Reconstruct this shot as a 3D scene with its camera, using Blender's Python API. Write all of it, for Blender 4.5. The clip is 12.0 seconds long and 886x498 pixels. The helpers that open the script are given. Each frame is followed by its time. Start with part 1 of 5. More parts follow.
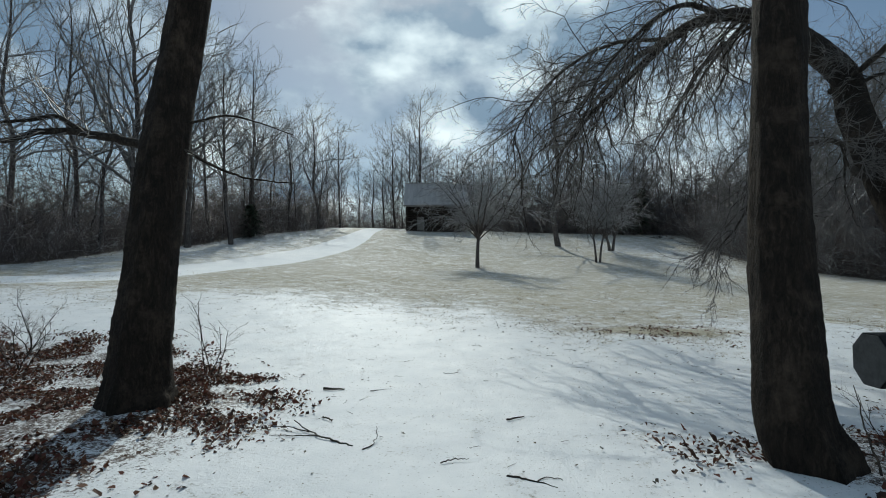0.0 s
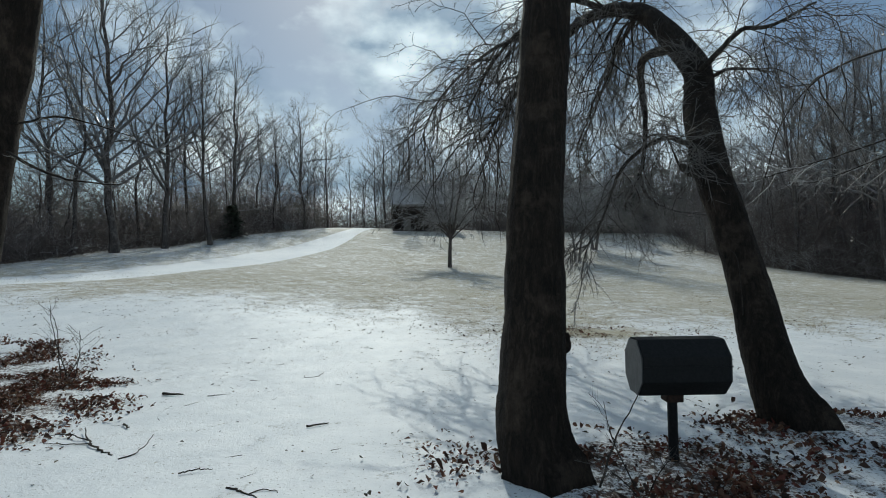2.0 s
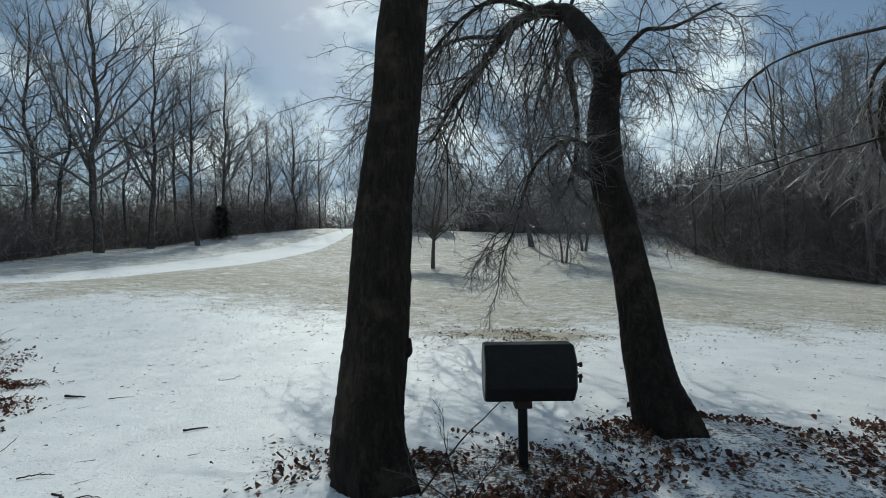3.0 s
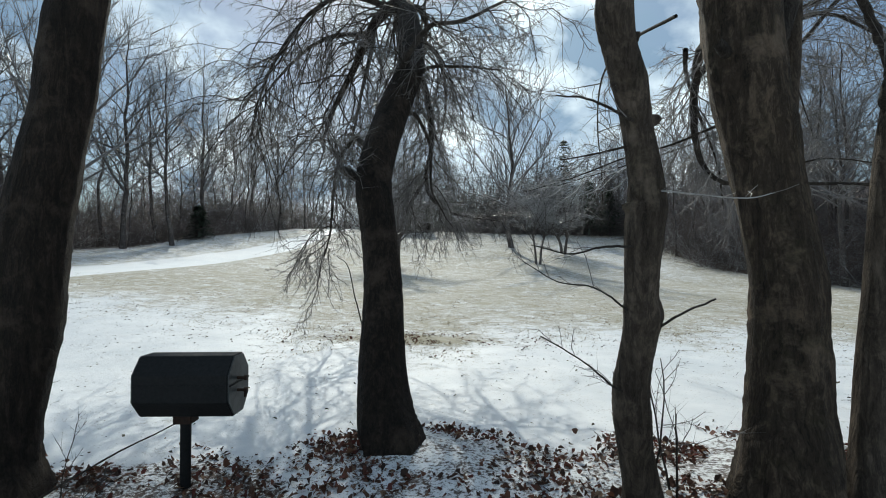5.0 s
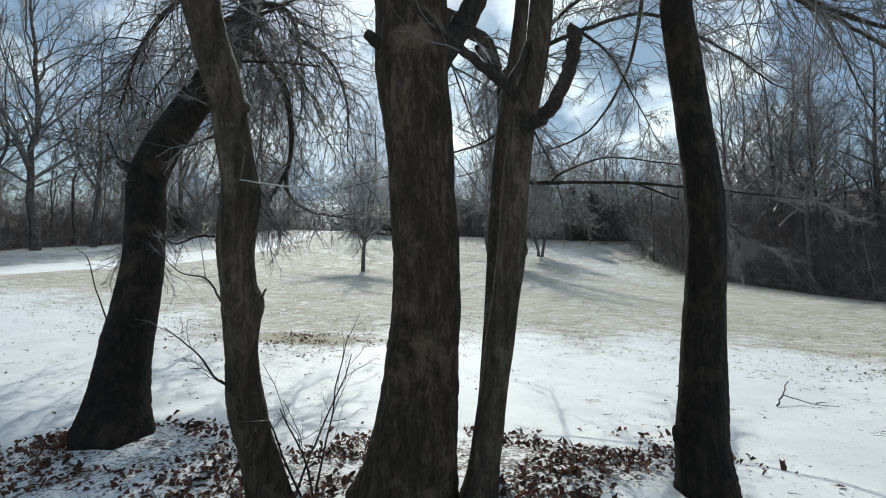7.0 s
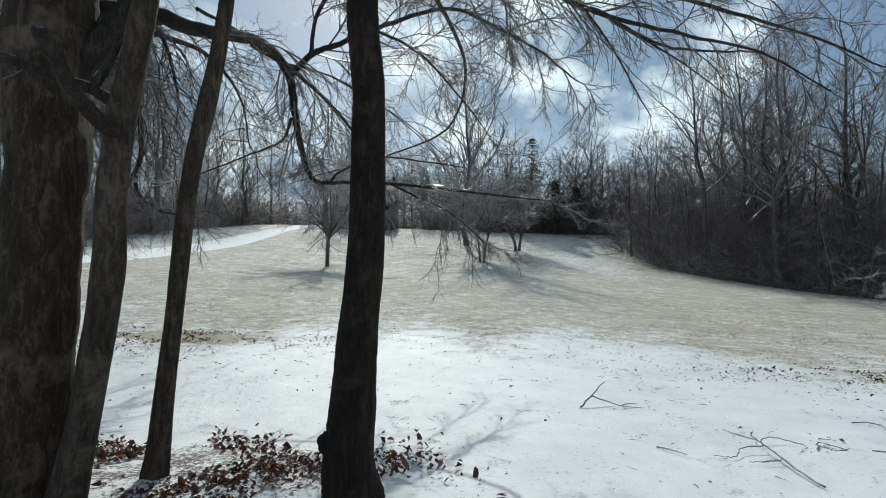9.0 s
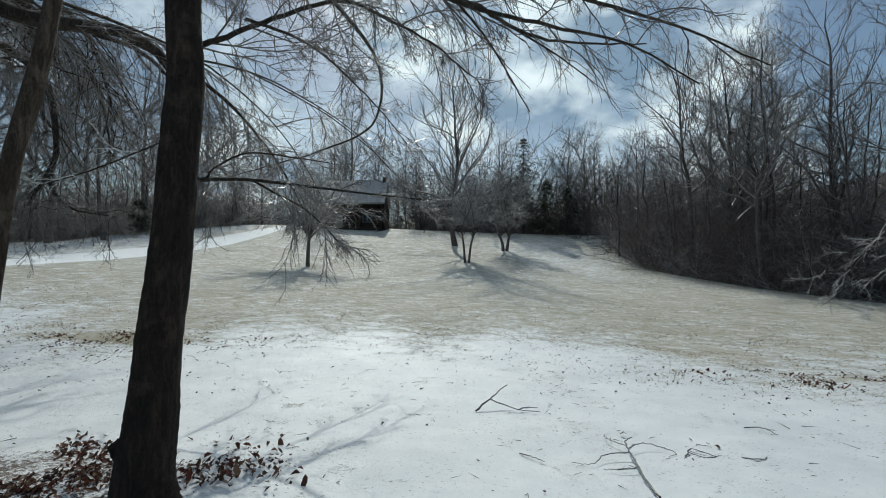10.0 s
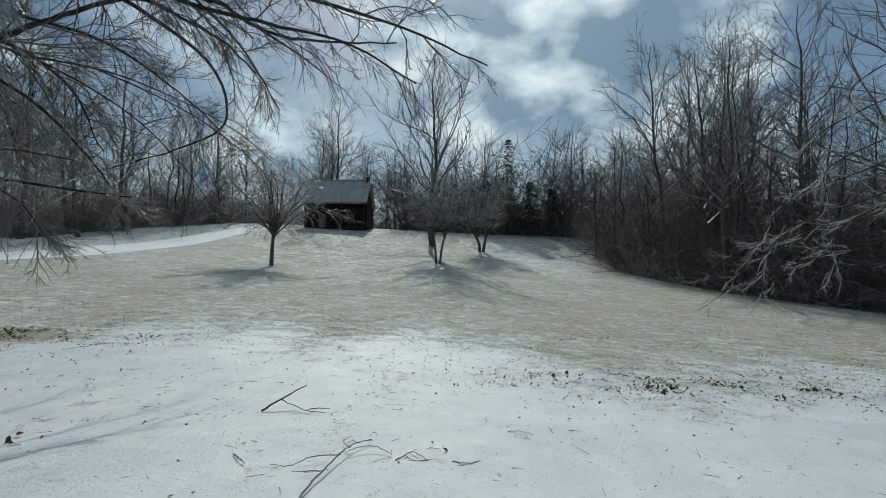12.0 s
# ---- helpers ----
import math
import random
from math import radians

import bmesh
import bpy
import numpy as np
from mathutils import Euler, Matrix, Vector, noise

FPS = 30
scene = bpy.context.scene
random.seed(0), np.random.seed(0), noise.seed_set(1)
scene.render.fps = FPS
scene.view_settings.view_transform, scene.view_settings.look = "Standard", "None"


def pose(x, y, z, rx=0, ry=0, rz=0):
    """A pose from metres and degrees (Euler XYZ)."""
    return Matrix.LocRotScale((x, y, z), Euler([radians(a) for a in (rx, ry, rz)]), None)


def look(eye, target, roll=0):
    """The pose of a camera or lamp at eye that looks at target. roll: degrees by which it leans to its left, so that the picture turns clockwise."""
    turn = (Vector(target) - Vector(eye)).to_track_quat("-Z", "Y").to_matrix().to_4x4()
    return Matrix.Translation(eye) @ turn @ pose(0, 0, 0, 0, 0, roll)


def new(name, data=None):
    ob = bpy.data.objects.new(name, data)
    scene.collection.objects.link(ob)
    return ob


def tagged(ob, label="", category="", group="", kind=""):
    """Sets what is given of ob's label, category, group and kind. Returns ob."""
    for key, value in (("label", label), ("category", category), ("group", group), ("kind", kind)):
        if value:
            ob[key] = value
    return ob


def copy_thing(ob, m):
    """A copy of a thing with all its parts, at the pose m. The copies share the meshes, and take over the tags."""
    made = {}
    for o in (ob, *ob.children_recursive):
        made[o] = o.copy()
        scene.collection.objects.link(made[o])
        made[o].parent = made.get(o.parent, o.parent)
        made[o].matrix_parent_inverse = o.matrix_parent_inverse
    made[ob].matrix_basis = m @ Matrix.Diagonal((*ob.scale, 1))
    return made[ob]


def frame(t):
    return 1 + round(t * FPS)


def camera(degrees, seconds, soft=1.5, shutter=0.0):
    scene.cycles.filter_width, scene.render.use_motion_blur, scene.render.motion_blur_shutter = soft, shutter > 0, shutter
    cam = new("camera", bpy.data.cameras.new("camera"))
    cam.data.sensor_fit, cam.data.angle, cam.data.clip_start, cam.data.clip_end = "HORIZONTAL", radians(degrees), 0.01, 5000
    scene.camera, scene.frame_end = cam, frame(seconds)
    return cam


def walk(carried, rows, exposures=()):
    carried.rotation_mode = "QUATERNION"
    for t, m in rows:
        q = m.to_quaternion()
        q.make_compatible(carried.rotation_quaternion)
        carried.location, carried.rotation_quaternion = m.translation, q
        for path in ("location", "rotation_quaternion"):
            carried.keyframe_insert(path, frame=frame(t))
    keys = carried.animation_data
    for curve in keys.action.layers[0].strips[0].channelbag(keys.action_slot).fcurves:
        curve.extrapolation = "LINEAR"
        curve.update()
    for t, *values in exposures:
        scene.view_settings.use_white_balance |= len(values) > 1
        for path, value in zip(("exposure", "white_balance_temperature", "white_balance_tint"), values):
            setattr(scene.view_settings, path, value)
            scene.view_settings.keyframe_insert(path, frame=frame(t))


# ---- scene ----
cam = camera(85.4, 12.0, soft=1.0)
PATH = [
    (0, (-0.79, -0.503, 1.823), (-0.769, 1.496, 1.886), -0.6),
    (0.5, (-0.308, -0.415, 1.793), (-0.29, 1.584, 1.855), -0.9),
    (1, (0.248, -0.354, 1.791), (0.26, 1.645, 1.854), -0.8),
    (1.5, (0.869, -0.377, 1.841), (0.877, 1.622, 1.901), -0.5),
    (2, (1.514, -0.375, 1.831), (1.52, 1.624, 1.891), -0.9),
    (2.5, (2.173, -0.346, 1.834), (2.177, 1.654, 1.893), -0.8),
    (3, (2.871, -0.315, 1.835), (2.87, 1.684, 1.899), -0.7),
    (5, (5.725, -0.043, 1.854), (5.705, 1.956, 1.92), -0.5),
    (5.5, (6.39, -0.018, 1.856), (6.366, 1.981, 1.922), -0.3),
    (6, (7.039, 0.001, 1.851), (7.015, 1.999, 1.917), -0.2),
    (6.5, (7.671, 0.008, 1.788), (7.648, 2.006, 1.876), 0.2),
    (7, (8.339, 0.042, 1.764), (8.314, 2.04, 1.845), 0.2),
    (7.5, (9.015, 0.096, 1.756), (8.985, 2.094, 1.82), 0.4),
    (9.5, (11.767, 0.24, 1.884), (11.734, 2.239, 1.938), 0.0),
    (10, (12.487, 0.366, 1.854), (12.451, 2.365, 1.91), 0.1),
    (10.5, (13.174, 0.426, 1.846), (13.137, 2.425, 1.903), 0.3),
    (11, (13.876, 0.444, 1.835), (13.835, 2.443, 1.893), 0.4),
    (11.5, (14.583, 0.452, 1.851), (14.539, 2.451, 1.91), 0.6),
    (12, (15.288, 0.461, 1.869), (15.241, 2.46, 1.927), 0.7),
]
EXPOSURES = [(0.0, -0.07, 6400, -1), (3.0, 0.0, 6400, -1), (5.0, 0.43, 6560, 1), (7.5, 0.52, 6570, 1), (9.5, 0.15, 6500, 0), (12.0, -0.18, 6390, -1)]
walk(cam, [(t, look(eye, target, roll)) for t, eye, target, roll in PATH],
     [(t, s - 0.33, kelvin, tint) for t, s, kelvin, tint in EXPOSURES])

# ---- world, sun, exposure ----
SUN_ELEV, SUN_AZ = radians(40.0), radians(-6.0)   # azimuth from +y towards +x
world = bpy.data.worlds.new("sky")
scene.world = world
world.use_nodes = True
wn, wl = world.node_tree.nodes, world.node_tree.links
wn.clear()
w_out, w_bg = wn.new("ShaderNodeOutputWorld"), wn.new("ShaderNodeBackground")
w_sky = wn.new("ShaderNodeTexSky")
w_sky.sky_type, w_sky.sun_disc = "NISHITA", False
w_sky.sun_elevation, w_sky.sun_rotation = SUN_ELEV, SUN_AZ
w_sky.air_density, w_sky.dust_density, w_sky.ozone_density = 1.0, 0.6, 1.5
w_co, w_map = wn.new("ShaderNodeTexCoord"), wn.new("ShaderNodeMapping")
w_map.inputs["Location"].default_value = (0.35, 0.0, 0.45)
w_map.inputs["Scale"].default_value = (1.0, 1.0, 1.6)
w_no, w_no2 = wn.new("ShaderNodeTexNoise"), wn.new("ShaderNodeTexNoise")
w_no.inputs["Scale"].default_value, w_no.inputs["Detail"].default_value, w_no.inputs["Roughness"].default_value = 2.6, 9, 0.52
w_no2.inputs["Scale"].default_value, w_no2.inputs["Detail"].default_value = 5.5, 8
w_r1, w_r2 = wn.new("ShaderNodeValToRGB"), wn.new("ShaderNodeValToRGB")
w_r1.color_ramp.elements[0].position, w_r1.color_ramp.elements[1].position = 0.47, 0.57
w_r2.color_ramp.elements[0].position, w_r2.color_ramp.elements[1].position = 0.43, 0.66
w_r2.color_ramp.elements[0].color, w_r2.color_ramp.elements[1].color = (2.3, 3.6, 5.5, 1), (13.6, 14.8, 16.0, 1)
w_mix = wn.new("ShaderNodeMixRGB")
wl.new(w_co.outputs["Generated"], w_map.inputs["Vector"])
for n in (w_no, w_no2):
    wl.new(w_map.outputs["Vector"], n.inputs["Vector"])
wl.new(w_no.outputs["Fac"], w_r1.inputs["Fac"])
wl.new(w_no2.outputs["Fac"], w_r2.inputs["Fac"])
wl.new(w_r1.outputs["Color"], w_mix.inputs["Fac"])
wl.new(w_sky.outputs["Color"], w_mix.inputs["Color1"])
w_dot, w_pow, w_glow = wn.new("ShaderNodeVectorMath"), wn.new("ShaderNodeMath"), wn.new("ShaderNodeMixRGB")
w_dot.operation = "DOT_PRODUCT"
w_dot.inputs[1].default_value = (math.sin(SUN_AZ) * math.cos(SUN_ELEV), math.cos(SUN_AZ) * math.cos(SUN_ELEV), math.sin(SUN_ELEV))
wl.new(w_co.outputs["Generated"], w_dot.inputs[0])
w_pow.operation, w_pow.use_clamp, w_pow.inputs[1].default_value = "POWER", True, 9.0
wl.new(w_dot.outputs["Value"], w_pow.inputs[0])
w_glow.blend_type = "ADD"
w_glow.inputs["Color2"].default_value = (3.0, 3.0, 3.0, 1)
wl.new(w_pow.outputs[0], w_glow.inputs["Fac"])
wl.new(w_r2.outputs["Color"], w_glow.inputs["Color1"])
wl.new(w_glow.outputs["Color"], w_mix.inputs["Color2"])
wl.new(w_mix.outputs["Color"], w_bg.inputs["Color"])
w_bg.inputs["Strength"].default_value = 0.086
wl.new(w_bg.outputs["Background"], w_out.inputs["Surface"])

sun_data = bpy.data.lights.new("sun", "SUN")
sun_data.energy, sun_data.angle, sun_data.color = 3.0, radians(0.6), (1.0, 0.96, 0.91)
sun = new("sun", sun_data)
sun_way = Vector((math.sin(SUN_AZ) * math.cos(SUN_ELEV), math.cos(SUN_AZ) * math.cos(SUN_ELEV), math.sin(SUN_ELEV)))
sun.matrix_world = look(Vector((0, 0, 60)) + sun_way, (0, 0, 60))


# ---- materials ----
class Nodes:
    """A small builder of node materials."""

    def __init__(self, name, rough=0.7, spec=0.3):
        self.m = bpy.data.materials.new(name)
        self.m.use_nodes = True
        self.n, self.l = self.m.node_tree.nodes, self.m.node_tree.links
        self.b = self.n["Principled BSDF"]
        self.b.inputs["Roughness"].default_value = rough
        self.b.inputs["Specular IOR Level"].default_value = spec
        self.co = self.n.new("ShaderNodeTexCoord").outputs["Object"]

    def put(self, socket, value):
        if hasattr(value, "links"):
            self.l.new(value, socket)
        else:
            socket.default_value = value

    def scaled(self, scale, source=None):
        m = self.n.new("ShaderNodeMapping")
        m.inputs["Scale"].default_value = scale
        self.l.new(source or self.co, m.inputs["Vector"])
        return m.outputs["Vector"]

    def noise(self, scale, detail=5, rough=0.55, vec=None, warp=0.0):
        t = self.n.new("ShaderNodeTexNoise")
        t.inputs["Scale"].default_value, t.inputs["Detail"].default_value = scale, detail
        t.inputs["Roughness"].default_value, t.inputs["Distortion"].default_value = rough, warp
        self.l.new(vec or self.co, t.inputs["Vector"])
        return t.outputs["Fac"]

    def ramp(self, fac, stops):
        r = self.n.new("ShaderNodeValToRGB")
        while len(r.color_ramp.elements) < len(stops):
            r.color_ramp.elements.new(0.5)
        for e, (p, c) in zip(r.color_ramp.elements, stops):
            e.position, e.color = p, (*c, 1) if len(c) == 3 else c
        self.l.new(fac, r.inputs["Fac"])
        return r.outputs["Color"]

    def math(self, op, a, b=0.0, clamp=False):
        q = self.n.new("ShaderNodeMath")
        q.operation, q.use_clamp = op, clamp
        self.put(q.inputs[0], a)
        self.put(q.inputs[1], b)
        return q.outputs[0]

    def mix(self, fac, a, b):
        q = self.n.new("ShaderNodeMixRGB")
        for s, v in zip(q.inputs, (fac, a, b)):
            self.put(s, (*v, 1) if isinstance(v, tuple) and len(v) == 3 else v)
        return q.outputs["Color"]

    def attr(self, name):
        a = self.n.new("ShaderNodeAttribute")
        a.attribute_name = name
        return a.outputs["Fac"]

    def island(self):
        return self.n.new("ShaderNodeNewGeometry").outputs["Random Per Island"]

    def random(self):
        return self.n.new("ShaderNodeObjectInfo").outputs["Random"]

    def bump(self, height, strength=0.4, distance=0.02):
        b = self.n.new("ShaderNodeBump")
        b.inputs["Strength"].default_value, b.inputs["Distance"].default_value = strength, distance
        self.l.new(height, b.inputs["Height"])
        self.l.new(b.outputs["Normal"], self.b.inputs["Normal"])

    def colour(self, c):
        self.put(self.b.inputs["Base Color"], (*c, 1) if isinstance(c, tuple) and len(c) == 3 else c)
        return self


def ground_material():
    k = Nodes("snowy_ground", 0.75, 0.25)
    grass, road, leafy, wood = k.attr("grass"), k.attr("road"), k.attr("leafy"), k.attr("wood")
    streak = k.noise(0.45, 8, 0.7, k.scaled((0.85, 1.0, 1.0)), 0.5)
    mid = k.noise(5.0, 6, 0.68, k.scaled((0.85, 1.0, 1.0)), 0.8)
    patch = k.noise(1.7, 7, 0.72, k.scaled((0.8, 1.0, 1.0)), 0.7)
    fine = k.noise(32.0, 6, 0.72)
    tiny = k.noise(130.0, 4, 0.7)
    n = k.math("ADD", k.math("ADD", k.math("MULTIPLY", streak, 0.10), k.math("MULTIPLY", patch, 0.26)), k.math("ADD", k.math("ADD", k.math("MULTIPLY", mid, 0.24), k.math("MULTIPLY", tiny, 0.15)), k.math("MULTIPLY", fine, 0.32)))
    n = k.math("ADD", k.math("MULTIPLY", k.math("SUBTRACT", n, 0.535), 3.2), 0.5)
    # grass shows where the noise lies under the local cover
    g = k.math("MULTIPLY", k.math("SUBTRACT", k.math("ADD", k.math("MULTIPLY", grass, 0.5), 0.22), n), 5.2)
    g = k.math("ADD", g, 0.5, True)
    grass_c = k.ramp(k.noise(7.0, 8, 0.78, k.scaled((0.8, 1.0, 1.0))), [(0.3, (0.115, 0.095, 0.058)), (0.5, (0.3, 0.26, 0.18)), (0.7, (0.54, 0.49, 0.38))])
    grass_c = k.mix(k.math("MULTIPLY", fine, 0.62), grass_c, (0.70, 0.675, 0.62))
    grass_c = k.mix(k.ramp(k.noise(0.28, 3), [(0.42, (0, 0, 0)), (0.66, (0.28, 0.28, 0.28))]), grass_c, (0.2, 0.18, 0.09))
    snow_c = k.ramp(k.noise(1.7, 5, 0.6), [(0.3, (0.70, 0.72, 0.745)), (0.7, (0.83, 0.84, 0.85))])
    snow_c = k.mix(k.ramp(tiny, [(0.62, (0, 0, 0)), (0.78, (0.35, 0.35, 0.35))]), snow_c, (0.33, 0.30, 0.25))
    snow_c = k.mix(k.ramp(k.noise(0.7, 6, 0.65), [(0.5, (0, 0, 0)), (0.68, (0.5, 0.5, 0.5))]), snow_c, (0.62, 0.655, 0.685))
    speck = k.noise(48.0, 2, 0.5, k.scaled((0.6, 1.0, 1.0)))
    thick = k.math("ADD", k.math("MULTIPLY", k.noise(1.1, 4, 0.6), 0.22), 0.55)
    speck = k.math("MULTIPLY", k.math("SUBTRACT", speck, thick), 14.0, True)
    snow_c = k.mix(k.math("MULTIPLY", speck, 0.75), snow_c, (0.16, 0.135, 0.11))
    c = k.mix(g, snow_c, grass_c)
    l_n = k.math("ADD", k.math("MULTIPLY", k.noise(5.0, 6, 0.75), 0.42), k.math("MULTIPLY", k.noise(26.0, 5, 0.75), 0.58))
    lf = k.math("ADD", k.math("MULTIPLY", k.math("SUBTRACT", k.math("ADD", k.math("MULTIPLY", leafy, 0.26), 0.29), l_n), 16.0), 0.5, True)
    leaf_c = k.ramp(k.noise(38.0, 5, 0.7), [(0.3, (0.02, 0.014, 0.011)), (0.5, (0.06, 0.035, 0.024)), (0.72, (0.13, 0.072, 0.046))])
    c = k.mix(lf, c, leaf_c)
    rut = k.ramp(k.noise(1.3, 5, 0.65, k.scaled((0.5, 0.5, 1.0))), [(0.35, (0.82, 0.835, 0.85)), (0.7, (0.9, 0.905, 0.91))])
    rd = k.math("ADD", k.math("MULTIPLY", k.math("SUBTRACT", k.math("ADD", road, k.math("MULTIPLY", mid, 0.7)), 0.85), 7.0), 0.5, True)
    c = k.mix(rd, c, rut)
    wood_c = k.ramp(k.noise(2.2, 6, 0.7), [(0.3, (0.05, 0.036, 0.028)), (0.55, (0.12, 0.085, 0.065)), (0.8, (0.34, 0.32, 0.31))])
    wd = k.math("ADD", k.math("MULTIPLY", k.math("SUBTRACT", k.math("ADD", wood, k.math("MULTIPLY", mid, 0.6)), 0.8), 5.0), 0.5, True)
    k.colour(k.mix(wd, c, wood_c))
    h = k.math("ADD", k.math("MULTIPLY", fine, 0.7), k.math("ADD", k.math("MULTIPLY", k.noise(3.0, 5), 0.7), k.math("MULTIPLY", k.noise(11.0, 4, 0.6), 0.6)))
    k.bump(k.math("ADD", h, k.math("MULTIPLY", g, -0.5)), 0.55, 0.03)
    k.put(k.b.inputs["Roughness"], k.mix(g, (0.42, 0.42, 0.42), (0.85, 0.85, 0.85)))
    return k.m


def bark_material(name, dark, mid, pale, ridge, moss=0.0):
    """Furrowed bark: long plates between dark fissures, pale lichen, some moss."""
    k = Nodes(name, 0.85, 0.2)
    warp = k.n.new("ShaderNodeTexNoise")
    warp.inputs["Scale"].default_value, warp.inputs["Detail"].default_value = 5.0, 3
    k.l.new(k.co, warp.inputs["Vector"])
    bent = k.n.new("ShaderNodeVectorMath")
    bent.operation = "MULTIPLY_ADD"
    k.l.new(warp.outputs["Color"], bent.inputs[0])
    bent.inputs[1].default_value = (0.09, 0.09, 0.16)
    k.l.new(k.co, bent.inputs[2])
    ridges = k.noise(ridge * 1.7, 8, 0.68, k.scaled((1.0, 1.0, 0.11), bent.outputs[0]), 0.3)
    crack = k.math("ABSOLUTE", k.math("SUBTRACT", k.noise(ridge * 1.1, 5, 0.6, k.scaled((1.0, 1.0, 0.16), bent.outputs[0]), 0.5), 0.5))
    crack = k.ramp(crack, [(0.0, (0, 0, 0)), (0.05, (0.6, 0.6, 0.6)), (0.16, (1, 1, 1))])
    big = k.noise(ridge * 0.22, 7, 0.7, k.scaled((1, 1, 0.45)), 0.6)
    small = k.noise(ridge * 5.0, 6, 0.75, k.scaled((1, 1, 0.4)))
    f = k.math("ADD", k.math("ADD", k.math("MULTIPLY", ridges, 0.36), k.math("MULTIPLY", crack, 0.13)), k.math("ADD", k.math("MULTIPLY", big, 0.40), k.math("MULTIPLY", small, 0.26)))
    c = k.ramp(f, [(0.42, dark), (0.60, mid), (0.80, pale)])
    c = k.mix(k.ramp(k.noise(2.6, 5, 0.7), [(0.52, (0, 0, 0)), (0.66, (0.5, 0.5, 0.5))]), c, tuple(1.3 * q for q in pale))
    if moss:
        c = k.mix(k.math("MULTIPLY", k.ramp(k.noise(5.0, 5, 0.7), [(0.5, (0, 0, 0)), (0.66, (1, 1, 1))]), moss), c, (0.06, 0.062, 0.022))
    k.colour(c)
    k.bump(f, 1.0, 0.05)
    return k.m


def twig_material(name, low, high, coat, glow=0.0):
    """Thin branches in a skin of clear ice."""
    k = Nodes(name, 0.5, 0.5)
    k.colour(k.ramp(k.math("ADD", k.math("MULTIPLY", k.noise(1.3, 4), 0.6), k.math("MULTIPLY", k.random(), 0.35)), [(0.3, low), (0.75, high)]))
    k.b.inputs["Coat Weight"].default_value, k.b.inputs["Coat Roughness"].default_value = coat, 0.25
    if glow:
        through_ice, blend = k.n.new("ShaderNodeBsdfTranslucent"), k.n.new("ShaderNodeMixShader")
        k.l.new(k.b.inputs["Base Color"].links[0].from_socket, through_ice.inputs["Color"])
        blend.inputs["Fac"].default_value = glow
        k.l.new(k.b.outputs[0], blend.inputs[1])
        k.l.new(through_ice.outputs[0], blend.inputs[2])
        k.l.new(blend.outputs[0], k.n["Material Output"].inputs["Surface"])
    return k.m


def plain_material(name, c0, c1, scale, rough, spec=0.3, metal=0.0, stretch=(1, 1, 1), relief=0.3):
    k = Nodes(name, rough, spec)
    f = k.noise(scale, 6, 0.65, k.scaled(stretch))
    k.colour(k.ramp(f, [(0.3, c0), (0.72, c1)]))
    k.b.inputs["Metallic"].default_value = metal
    k.bump(f, relief, 0.01)
    return k.m


def leaf_material(name, stops, glow=0.0):
    k = Nodes(name, 0.7, 0.3)
    c = k.ramp(k.island(), stops)
    k.colour(k.mix(k.math("MULTIPLY", k.noise(60, 3), 0.5), c, (0.03, 0.02, 0.015)))
    if glow:
        thin, blend = k.n.new("ShaderNodeBsdfTranslucent"), k.n.new("ShaderNodeMixShader")
        k.l.new(c, thin.inputs["Color"])
        blend.inputs["Fac"].default_value = glow
        k.l.new(k.b.outputs[0], blend.inputs[1])
        k.l.new(thin.outputs[0], blend.inputs[2])
        k.l.new(blend.outputs[0], k.n["Material Output"].inputs["Surface"])
    return k.m


M_GROUND = ground_material()
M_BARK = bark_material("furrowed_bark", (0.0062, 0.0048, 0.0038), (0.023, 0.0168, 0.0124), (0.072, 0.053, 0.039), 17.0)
M_BARK_MOSS = bark_material("mossy_bark", (0.011, 0.0082, 0.0058), (0.05, 0.0365, 0.0255), (0.18, 0.133, 0.094), 12.0, 0.12)
M_BARK_SMOOTH = bark_material("grey_bark", (0.018, 0.0135, 0.0098), (0.066, 0.0505, 0.038), (0.185, 0.147, 0.112), 13.0, 0.08)
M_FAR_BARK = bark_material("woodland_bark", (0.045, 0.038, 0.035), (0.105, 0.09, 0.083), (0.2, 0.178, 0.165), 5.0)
M_LIMB = bark_material("limb_bark", (0.014, 0.0115, 0.0095), (0.046, 0.038, 0.031), (0.11, 0.095, 0.08), 24.0)
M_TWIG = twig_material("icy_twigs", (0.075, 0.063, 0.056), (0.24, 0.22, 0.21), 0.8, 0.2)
# Distant twigs: frost, with haze and backlit glow also put into the paler colour.
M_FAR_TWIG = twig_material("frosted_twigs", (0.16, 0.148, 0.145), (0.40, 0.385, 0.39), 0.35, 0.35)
M_FROST = twig_material("white_frosted_twigs", (0.28, 0.272, 0.275), (0.5, 0.49, 0.5), 0.3, 0.3)
# Haze and backlight over the woods are mixed into these two colours.
M_HAZE = twig_material("hazed_brown_grey_woods", (0.13, 0.112, 0.115), (0.30, 0.275, 0.285), 0.3, 0.35)
M_BRUSH = twig_material("brown_brush", (0.10, 0.076, 0.071), (0.26, 0.212, 0.203), 0.35, 0.3)
# Whitish ice; the sun's glints on it are painted into the base colour.
M_ICE = twig_material("ice_coated_twigs", (0.36, 0.35, 0.34), (0.72, 0.72, 0.72), 1.0, 0.3)
M_LEAF = leaf_material("fallen_leaves", [(0.0, (0.035, 0.02, 0.015)), (0.35, (0.10, 0.05, 0.032)), (0.6, (0.17, 0.07, 0.04)), (0.85, (0.14, 0.034, 0.026)), (1.0, (0.30, 0.2, 0.125))], 0.2)
